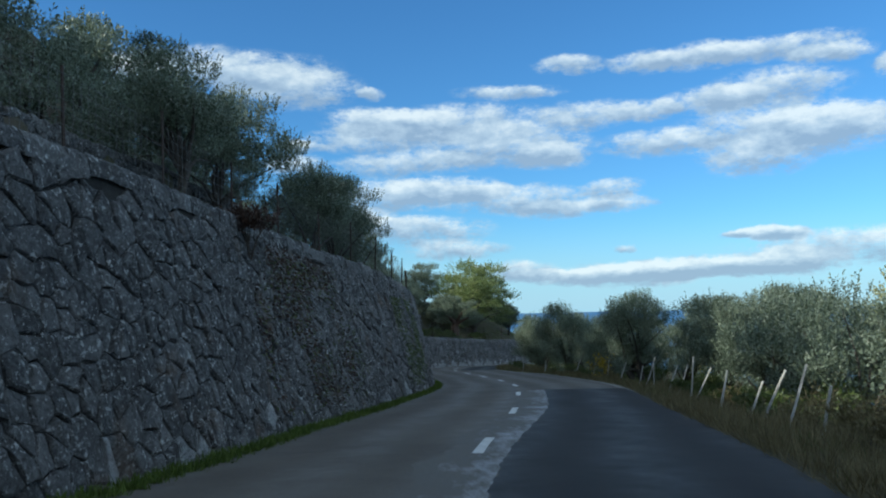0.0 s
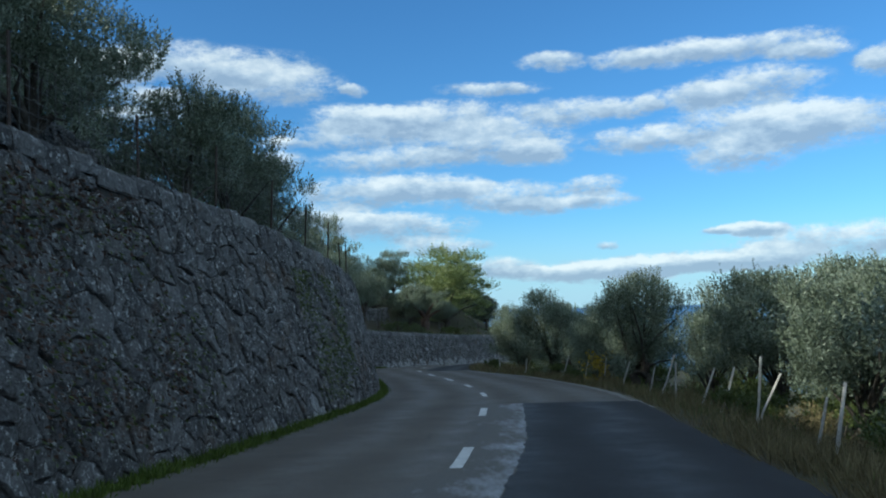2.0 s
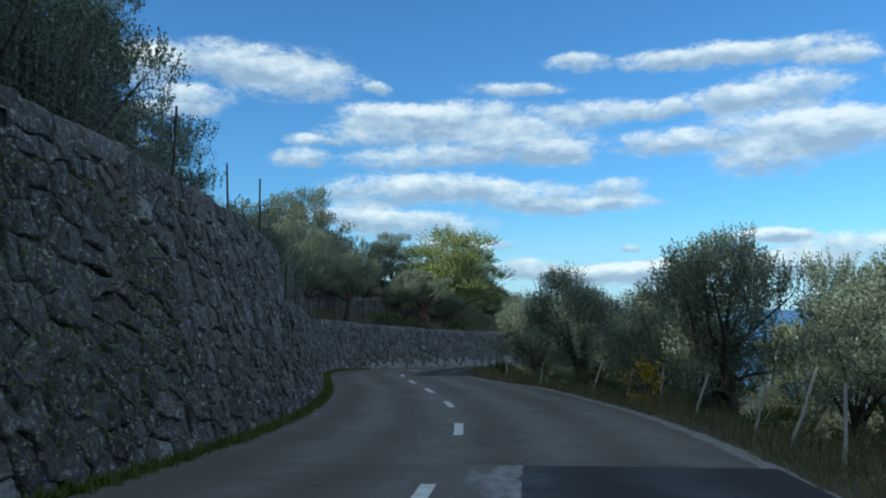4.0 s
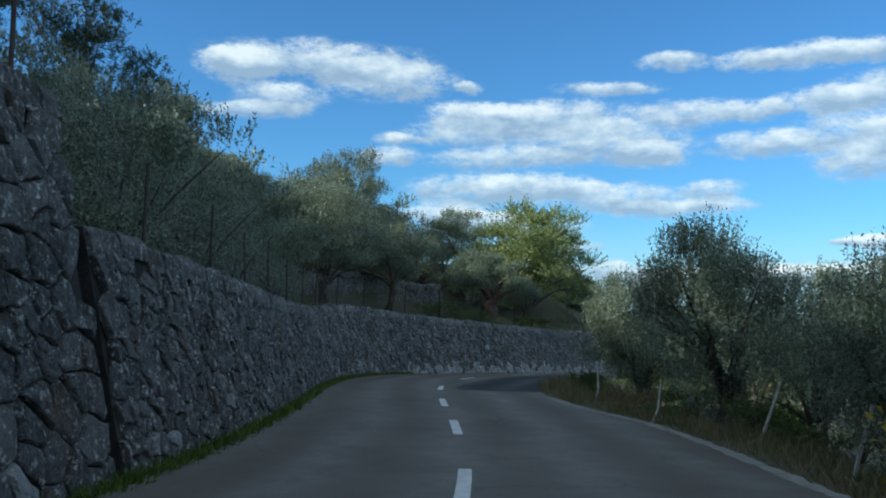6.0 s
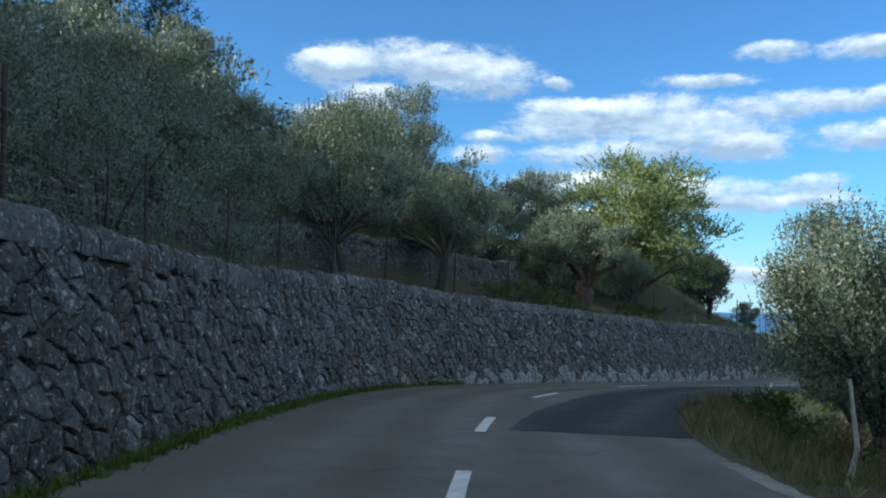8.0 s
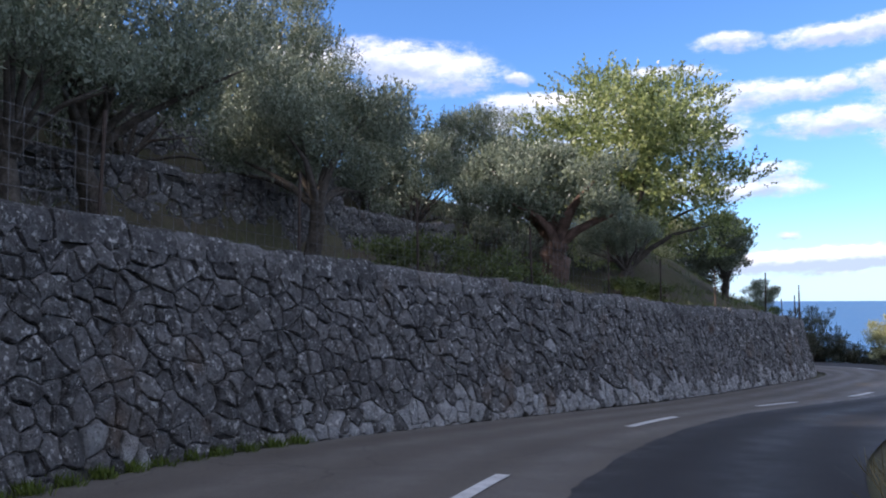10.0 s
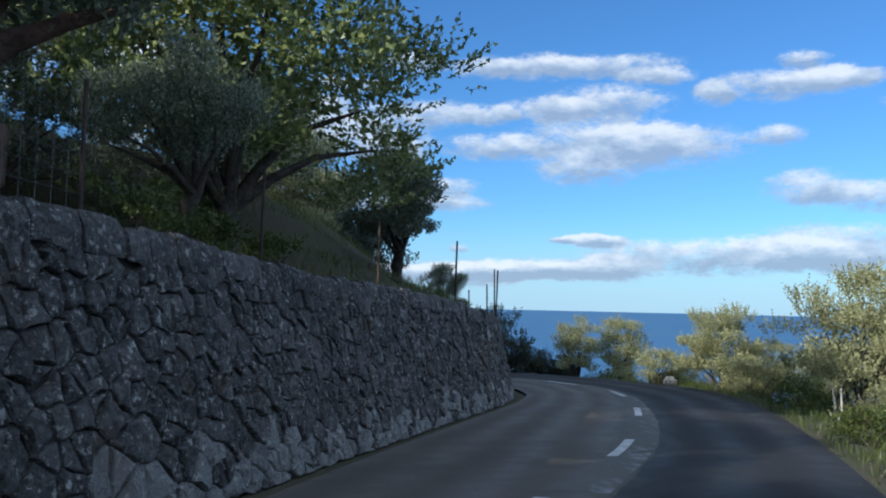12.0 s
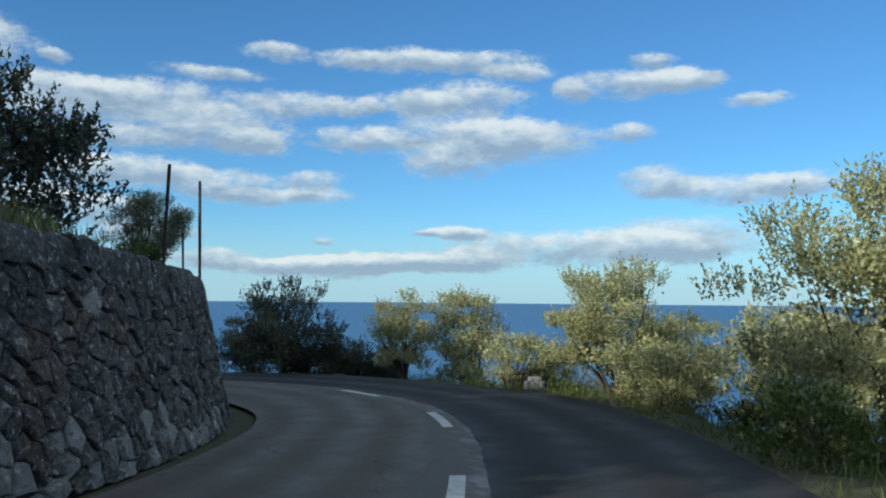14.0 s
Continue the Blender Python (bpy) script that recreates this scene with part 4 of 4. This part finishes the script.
# some of these stand unseen, added to keep the sun off the road
for x, y in ((-14, 4), (-14, 11), (-13.5, 18), (-13, 25), (-12.5, 31), (-19, 8), (-19, 16), (-18, 24), (-18, 32), (-8, 2), (-9, 7), (-24, 28), (-5, 82), (-9, 80), (-1.2, 85), (-6.5, 88), (-12, 86), (3.6, 85.0), (-8.5, 63), (-11.5, 61.5), (-14.5, 60), (-22, 84), (-18, 78), (-24, 78), (-20, 90), (-28, 92), (-30, 76)):
    plant(bushy if x > -2 else distant, x, y, prng.uniform(0.85, 1.05) * (0.8 if x > 1 else 1.0), "bushy grey-green olive tree on the terraced hillside", "olive trees on the hillside")
# below the road
for x, y, k in ((8.8, 37.6, 0.98), (6.9, 46.7, 0.86), (6.5, 55.6, 0.88), (8.3, 42.0, 0.74)):
    plant(verge, x, y, k, "bushy grey-green olive tree with leaning trunks beside the verge", "olive trees below the road")
for x, y, k in ((9.2, 19.5, 0.85), (8.9, 24.0, 0.8), (11.2, 26.5, 0.9), (9.6, 29.5, 0.8), (9.9, 34.0, 0.68), (12.6, 38.5, 1.05), (9.8, 44.2, 0.75), (9.8, 50.0, 0.8),
                (9.4, 53.6, 0.8), (9.6, 57.5, 0.9), (7.4, 60.0, 0.8), (11.4, 47, 0.9), (11.0, 53.5, 0.9), (12.5, 31, 0.95), (14.5, 27, 1.0), (14.8, 35, 1.0), (10.5, 63.0, 0.8), (13.0, 67.5, 0.8), (15, 44, 1.0), (15.8, 72.0, 0.75)):
    plant(bushy if prng.random() < 0.15 else olives, x, y, k, "grey-green olive tree on the slope below the road", "olive trees below the road")
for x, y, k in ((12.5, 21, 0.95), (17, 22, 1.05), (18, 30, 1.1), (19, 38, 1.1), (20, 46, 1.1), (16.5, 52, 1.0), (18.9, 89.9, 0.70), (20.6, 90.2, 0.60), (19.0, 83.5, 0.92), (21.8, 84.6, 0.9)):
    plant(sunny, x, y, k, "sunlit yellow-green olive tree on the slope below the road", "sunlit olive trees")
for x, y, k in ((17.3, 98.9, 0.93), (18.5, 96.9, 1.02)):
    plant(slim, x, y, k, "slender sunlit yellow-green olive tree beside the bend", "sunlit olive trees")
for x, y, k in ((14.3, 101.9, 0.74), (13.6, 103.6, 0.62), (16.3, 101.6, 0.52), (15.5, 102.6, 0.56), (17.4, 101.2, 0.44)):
    plant(dark, x, y, k, "olive tree with leaves darkened as if shaded beyond the bend", "olive trees beyond the bend")

carob = tree("carob_tree", 77, 6.4, 3.8, 0.7, CAROB_LEAF, BARK, leaf=(0.115, 0.048), lumps=70, shoots=50, per=13, up=0.15, reach=0.55, stem=0.2, core=6000, low=1.3, clump=(0.14, 0.30))
stand(carob, 3.4, 78.8, 1.0, 0.4, 0.05, copy=False)
tagged(carob, "large carob tree with broad yellow-green sunlit leaves", "tree")
gnarled = tree("olive_tree", 91, 3.9, 1.9, 1.45, OLIVE_LEAF, BARK_RED, leaf=(0.10, 0.027), skirt=0.2, core=3000, lumps=46, shoots=56, per=12, clump=(0.20, 0.36), up=1.2, reach=0.42, stem=0.27, gnarl=0.75, low=0.95)
stand(gnarled, 1.3, 72.6, 0.92, 2.0, 0.05, copy=False)
tagged(gnarled, "old olive tree with a thick gnarled reddish trunk", "tree")
# shade on this crown comes from its darkened leaf colour
end_tree = plant(dark, 6.5, 94.0, 1.4, "olive tree with leaves darkened as if shaded at the end of the terrace", "")
# bushes in the same sun-tinted leaf colour
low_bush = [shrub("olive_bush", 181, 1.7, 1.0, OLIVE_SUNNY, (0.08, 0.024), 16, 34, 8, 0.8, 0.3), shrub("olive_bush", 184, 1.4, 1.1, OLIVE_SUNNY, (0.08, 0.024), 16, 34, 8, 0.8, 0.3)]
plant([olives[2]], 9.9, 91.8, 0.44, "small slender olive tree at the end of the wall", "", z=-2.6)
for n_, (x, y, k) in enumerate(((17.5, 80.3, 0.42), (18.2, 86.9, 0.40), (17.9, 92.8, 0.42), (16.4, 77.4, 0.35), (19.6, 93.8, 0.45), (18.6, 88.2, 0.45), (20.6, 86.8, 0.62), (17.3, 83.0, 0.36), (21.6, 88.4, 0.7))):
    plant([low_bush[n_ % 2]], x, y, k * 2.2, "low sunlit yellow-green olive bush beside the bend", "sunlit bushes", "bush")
leaner = tree("olive_tree", 58, 4.6, 1.55, 1.2, OLIVE_LEAF, BARK, twin=2, stem=0.13, skirt=0.3, core=3500, leaf=(0.11, 0.034), lumps=60, shoots=42, per=12, low=1.05)
stand(leaner, 7.0, 83.5, 0.66, 1.0, 0.05, copy=False)
tagged(leaner, "two-stemmed dark olive tree at the end of the terrace", "tree")

pine = tree("pine_tree", 141, 8.0, 2.3, 1.5, PINE_LEAF, BARK, leaf=(0.20, 0.030), lumps=54, shoots=26, per=9, up=0.3, stem=0.16)
for n_, (x, y, k) in enumerate(((-25.4, 88, 1.33), (-29.0, 86, 1.5), (-23.3, 91, 1.0), (-32, 80, 1.5), (-11.6, 35.5, 0.75))):
    made = stand(pine, x, y, k, n_ * 1.3, 0.1, copy=n_ > 0)
    tagged(made, "tall dark green pine tree on the upper hillside", "tree", "pines on the hillside")

# ---------------------------------------------------------------- shrubs, grass and creepers
green_shrubs = [shrub("shrub", 101, 0.7, 0.6, SHRUB_LEAF), shrub("shrub", 104, 0.55, 0.7, SHRUB_LEAF)]
dry_shrubs = [shrub("dry_shrub", 111, 0.6, 0.45, GRASS_DRY, (0.07, 0.014), 8, 26, 7, 0.9, 0.3), shrub("dry_shrub", 113, 0.5, 0.55, GRASS_DRY, (0.07, 0.014), 8, 26, 7, 0.9, 0.3)]
rust = shrub("rust_shrub", 121, 0.8, 0.55, RUST_LEAF)
fig = shrub("fig_bush", 131, 1.5, 0.8, YELLOW_LEAF, (0.12, 0.05), 10, 10, 4, 0.1, 0.3)


def beside(chain, y, d):
    """A point beside a chain, d metres to its right, where it passes y."""
    k = int(np.argmin(np.abs(chain[:-90, 1] - y)))
    a, b = chain[max(k - 1, 0)], chain[k + 1]
    t = (b - a) / np.linalg.norm(b - a)
    return chain[k] + np.array([t[1], -t[0]]) * d


for y in np.arange(4, 60, 1.7):
    x, yy = beside(RIGHT, y + prng.uniform(-0.6, 0.6), prng.uniform(1.3, 2.6))
    dry = prng.random() < (0.7 if y < 18 else 0.35)
    plant(dry_shrubs if dry else green_shrubs, x, yy, prng.uniform(0.7, 1.3), "dry straw-coloured weeds on the verge" if dry else "low green shrub on the road verge", "verge shrubs", "shrub")
for y in np.arange(17, 60, 3.0):
    x, yy = beside(RIGHT, y, prng.uniform(3.0, 4.2))
    plant(green_shrubs, x, yy, prng.uniform(0.7, 1.1) if 33 < y < 58 else prng.uniform(1.2, 1.8), "low green shrub under the olive trees", "undergrowth shrubs", "shrub")
for y in np.arange(18, 62, 3.2):
    x, yy = beside(RIGHT, y, prng.uniform(5.0, 8.5))
    plant(green_shrubs, x, yy, prng.uniform(1.2, 1.7), "dense green shrub on the slope below the road", "slope shrubs", "shrub")
for y in np.arange(68, 94, 0.9):
    x, yy = beside(RIGHT, y, prng.uniform(0.9, 3.4))
    plant(green_shrubs if prng.random() < 0.7 else dry_shrubs, x, yy, prng.uniform(0.7, 1.4), "sunlit green shrub beside the road bend", "bend shrubs", "shrub")
for x, y, k in ((19.5, 97.2, 1.2), (18.9, 95.0, 1.0), (18.6, 92.6, 0.9), (20.2, 96.0, 1.5), (19.2, 99.2, 1.3), (17.9, 101.2, 1.0), (16.2, 105.0, 1.3), (17.3, 105.6, 1.2), (18.4, 106.0, 1.2)):
    plant(green_shrubs, x, y, k, "sunlit green shrub beside the road bend", "bend shrubs", "shrub")
for y, d, k in ((65.6, -1.1, 0.9), (66.6, -1.0, 1.1), (67.7, -1.0, 1.1), (68.7, -0.95, 1.0), (69.8, -0.9, 0.8), (72.6, -0.75, 0.8), (74.5, -1.2, 0.9), (76.0, -1.2, 0.8), (88.6, -0.9, 0.7)):
    x, yy = beside(WALL, y, d - 0.35)
    plant(green_shrubs, x, yy, k, "dark green shrub growing on top of the wall", "shrubs on the wall", "shrub")
x, y = beside(WALL, 15.6, -0.66)
stand(rust, x, y, 1.1, 0.3, 0.0, float(road_z(y)) + 2.95, copy=False)
tagged(rust, "rust-brown dried bush hanging over the wall top", "shrub")
x, y = 7.5, 39.7
stand(fig, x, y, 0.95, 0.2, 0.0, copy=False)
tagged(fig, "fig bush with large yellow autumn leaves", "shrub")


def blades(name, spots, high, width, mat, seed):
    rng = np.random.default_rng(seed)
    c = np.array(spots)
    w = rng.normal(size=(len(c), 3)) * 0.45 + np.array([0, 0, 1.0])
    holder = leaf_mesh(name, c, w, high, width, mat, None, rng)
    return holder


def band(chain, y0, y1, d0, d1, count, seed, z=None):
    rng = np.random.default_rng(seed)
    c = chain[:-90]
    c = c[(c[:, 1] > y0) & (c[:, 1] < y1)]
    k = rng.integers(1, len(c) - 1, count)
    t = c[k + 1 - (k == len(c) - 1)] - c[k - 1]
    t /= np.linalg.norm(t, axis=1)[:, None]
    clump = 0.5 + 0.5 * np.sin(c[k, 1] * 2.7 + seed) * np.sin(c[k, 1] * 0.9)
    d = d0 + (d1 - d0) * rng.uniform(0, 1, count) * (0.45 + 0.55 * clump)
    p = c[k] + np.c_[t[:, 1], -t[:, 0]] * d[:, None] + rng.normal(size=(count, 2)) * 0.05
    zz = ground_z(p[:, 0], p[:, 1]) if z is None else road_z(p[:, 1]) + z
    return np.c_[p, zz]


grass = blades("grass", band(LEFT, -6, 63, 0.08, -0.34, 30000, 3, -0.02), 0.13, 0.009, GRASS_GREEN, 4)
tagged(grass, "strip of short green grass along the wall foot", "grass", kind="stuff")
grass = blades("dry_grass", np.r_[band(RIGHT, 0, 62, 0.05, 2.6, 13000, 7), band(RIGHT, 2, 22, 0.05, 2.2, 8000, 12)], 0.36, 0.008, GRASS_DRY, 8)
tagged(grass, "dry straw-coloured grass on the road verge", "grass", kind="stuff")
grass = blades("verge_grass", np.r_[band(RIGHT, 0, 62, 0.3, 5.0, 15000, 17), band(RIGHT, 64, 97, 0.1, 5.0, 13000, 19)], 0.22, 0.009, SHRUB_LEAF, 9)
tagged(grass, "green weeds and grass on the slope below the road", "grass", kind="stuff")
grass = blades("terrace_grass", np.r_[band(WALL, 3, 92, -1.1, -3.6, 14000, 23), band(WALL, 40, 88, -3.7, -7.0, 9000, 25), band(WALL, 52, 84, -7.6, -13.0, 7000, 27)], 0.22, 0.009, SHRUB_LEAF, 10)
tagged(grass, "tufts of wild grass on the terrace above the wall", "grass", kind="stuff")


def creeper(y0, y1, low, high, count, mat, seed):
    rng = np.random.default_rng(seed)
    c = between(WALL, y0, y1)
    k = rng.integers(1, len(c) - 1, count)
    t = c[k + 1] - c[k - 1]
    t /= np.linalg.norm(t, axis=1)[:, None]
    up = low + (high - low) * rng.uniform(0, 1, count) ** 0.8
    keep = np.sin(c[k, 1] * 2.1 + up * 1.3) + np.sin(c[k, 1] * 0.8 - up * 2.2) + rng.normal(size=count) * 0.6 - 3.2 * np.abs((c[k, 1] - (y0 + y1) / 2) / (y1 - y0)) > -0.9
    d = 0.07 - 0.22 * up + rng.uniform(0, 0.06, count)
    p = c[k] + np.c_[t[:, 1], -t[:, 0]] * d[:, None] + t * rng.normal(size=(count, 1)) * 0.1
    way = np.c_[t[:, 1], -t[:, 0], -0.8 + 0 * up] + rng.normal(size=(count, 3)) * 0.5
    ob = leaf_mesh("creeper", np.c_[p, road_z(p[:, 1]) + up][keep], way[keep], 0.075, 0.02, mat, None, rng)
    return ob


tagged(creeper(14.8, 20.8, 0.3, 3.35, 3800, RUST_LEAF, 31), "dark brown withered creeper clinging to the wall", "creeper", kind="stuff")
tagged(creeper(14.8, 21.8, 0.3, 3.2, 1500, SHRUB_LEAF, 33), "sparse green creeper clinging to the wall", "creeper", kind="stuff")
tagged(creeper(25.5, 30.0, 0.3, 3.0, 2500, SHRUB_LEAF, 35), "small green creeper on the wall", "creeper", kind="stuff")

# ---------------------------------------------------------------- fences, stakes, small things
def rod(foot, tip, r0, r1, mat, name, label, category, group, sides=6, bend=0.0):
    verts, faces = [], []
    a, b = Vector((0, 0, -0.25)), Vector(tip) - Vector(foot)
    mid = a.lerp(b, 0.5) + Vector((bend, -bend, 0))
    tube(verts, faces, [a, mid, b], [r0, (r0 + r1) / 2, r1], sides, 0.12, prng)
    me = bpy.data.meshes.new(name)
    me.from_pydata([tuple(v) for v in verts], [], faces)
    me.materials.append(mat)
    ob = new(name, me)
    ob.location = foot
    return tagged(ob, label, category, group)


for y in (13.0, 14.6, 16.2, 18.0, 19.4, 21.0, 22.8, 24.0, 25.8, 27.4, 29.3, 31.2, 33.4, 36.0, 38.6, 41.5, 44.0):
    x, yy = beside(RIGHT, y, prng.uniform(0.95, 1.35))
    z = float(ground_z(x, yy))
    lean = prng.uniform(0.1, 0.75)
    h = prng.uniform(0.85, 1.25)
    rod((x, yy, z), (x + lean * 0.8, yy + prng.uniform(-0.3, 0.3), z + h), 0.026, 0.020, STAKE_PALE, "fence_stake", "leaning weathered pale wooden fence stake on the verge", "stake", "leaning stakes", 6, prng.uniform(-0.03, 0.03))
for x, y, dx, dy, h in ((4.9, 50.3, 0.1, 0.1, 1.0), (5.6, 46.6, 0.35, 0.5, 0.8), (8.4, 36.4, 0.9, 0.4, 0.5), (5.4, 60.2, 0.6, 0.3, 0.6), (15.2, 79.6, 0.4, 0.2, 0.7), (15.9, 80.6, 0.15, 0.1, 0.8)):
    z = float(ground_z(x, y))
    rod((x, y, z), (x + dx, y + dy, z + h), 0.032, 0.014, STAKE_PALE, "dead_branch", "pale dead branch leaning on the verge", "branch", "dead branches", 6, 0.08)

fence_posts = []
for y in (8.0, 10.6, 13.2, 15.8, 18.4, 21.0, 23.6, 26.2, 28.8, 31.4, 34.4, 37.5, 40.0, 42.6, 45.2, 47.8, 50.4, 53.0, 55.6, 58.2, 60.8, 63.4, 65.8, 68.4, 71.4, 74.4, 78.0, 81.9, 85.0, 87.4, 88.6, 90.4):
    x, yy = beside(WALL, y, -0.42 if y > 84 else -0.25 - 0.22 * float(wall_height(np.array(y))))
    z = float(road_z(yy) + wall_height(np.array(yy)))
    h = 1.35 if y in (37.5, 81.9, 87.4) else prng.uniform(0.95, 1.15)
    lean = prng.uniform(-0.05, 0.05)
    rod((x, yy, z - 0.1), (x + lean, yy + lean, z + h), 0.022, 0.020, STAKE_DARK, "fence_post", "thin dark rusted iron fence post on the wall", "post", "iron fence posts", 6)
    fence_posts.append(((x, yy, z), h))


def wire_panel(a, b, h, root):
    verts, faces = [], []
    a, b = Vector(a), Vector(b)
    n = max(2, int((b - a).length / 0.16))
    for i in range(1, n):
        p = a.lerp(b, i / n)
        tube(verts, faces, [p + Vector((0, 0, 0.02)), p + Vector((0, 0, h))], [0.0028, 0.0028], 3)
    for k in range(7):
        u = Vector((0, 0, 0.03 + h * (k / 6) * 0.97))
        sag = Vector((0, 0, -0.012))
        tube(verts, faces, [a + u, a.lerp(b, 0.5) + u + sag, b + u], [0.0028, 0.0028, 0.0028], 3)
    link_mesh("mesh_panel", verts, faces, WIRE_GREY, root)


wire_fence = new("wire_fence")
for (a, ha), (b, hb) in zip(fence_posts[:-1], fence_posts[1:]):
    if 8 < a[1] < 31 or 37 < a[1] < 70:
        wire_panel(a, b, 0.92, wire_fence)
tagged(wire_fence, "grey wire mesh fence along the top of the wall", "fence")

marker = bmesh.new()
bmesh.ops.create_cube(marker, size=1.0)
bmesh.ops.scale(marker, vec=(0.42, 0.34, 0.34), verts=marker.verts)
bmesh.ops.bevel(marker, geom=list(marker.edges), offset=0.09, segments=2, affect="EDGES")
me = bpy.data.meshes.new("kerb_stone")
marker.to_mesh(me)
marker.free()
me.materials.append(STONE_PALE)
ob = new("kerb_stone", me)
ob.location = (17.75, 91.3, float(ground_z(17.75, 91.3)) + 0.12)
tagged(ob, "small whitish rounded kerb stone beside the road", "stone")
z = float(ground_z(17.2, 101.6))
rod((17.2, 101.6, z), (17.2, 101.6, z + 0.95), 0.05, 0.05, WHITE, "marker_post", "slim white road marker post at the bend", "post", "", 8)
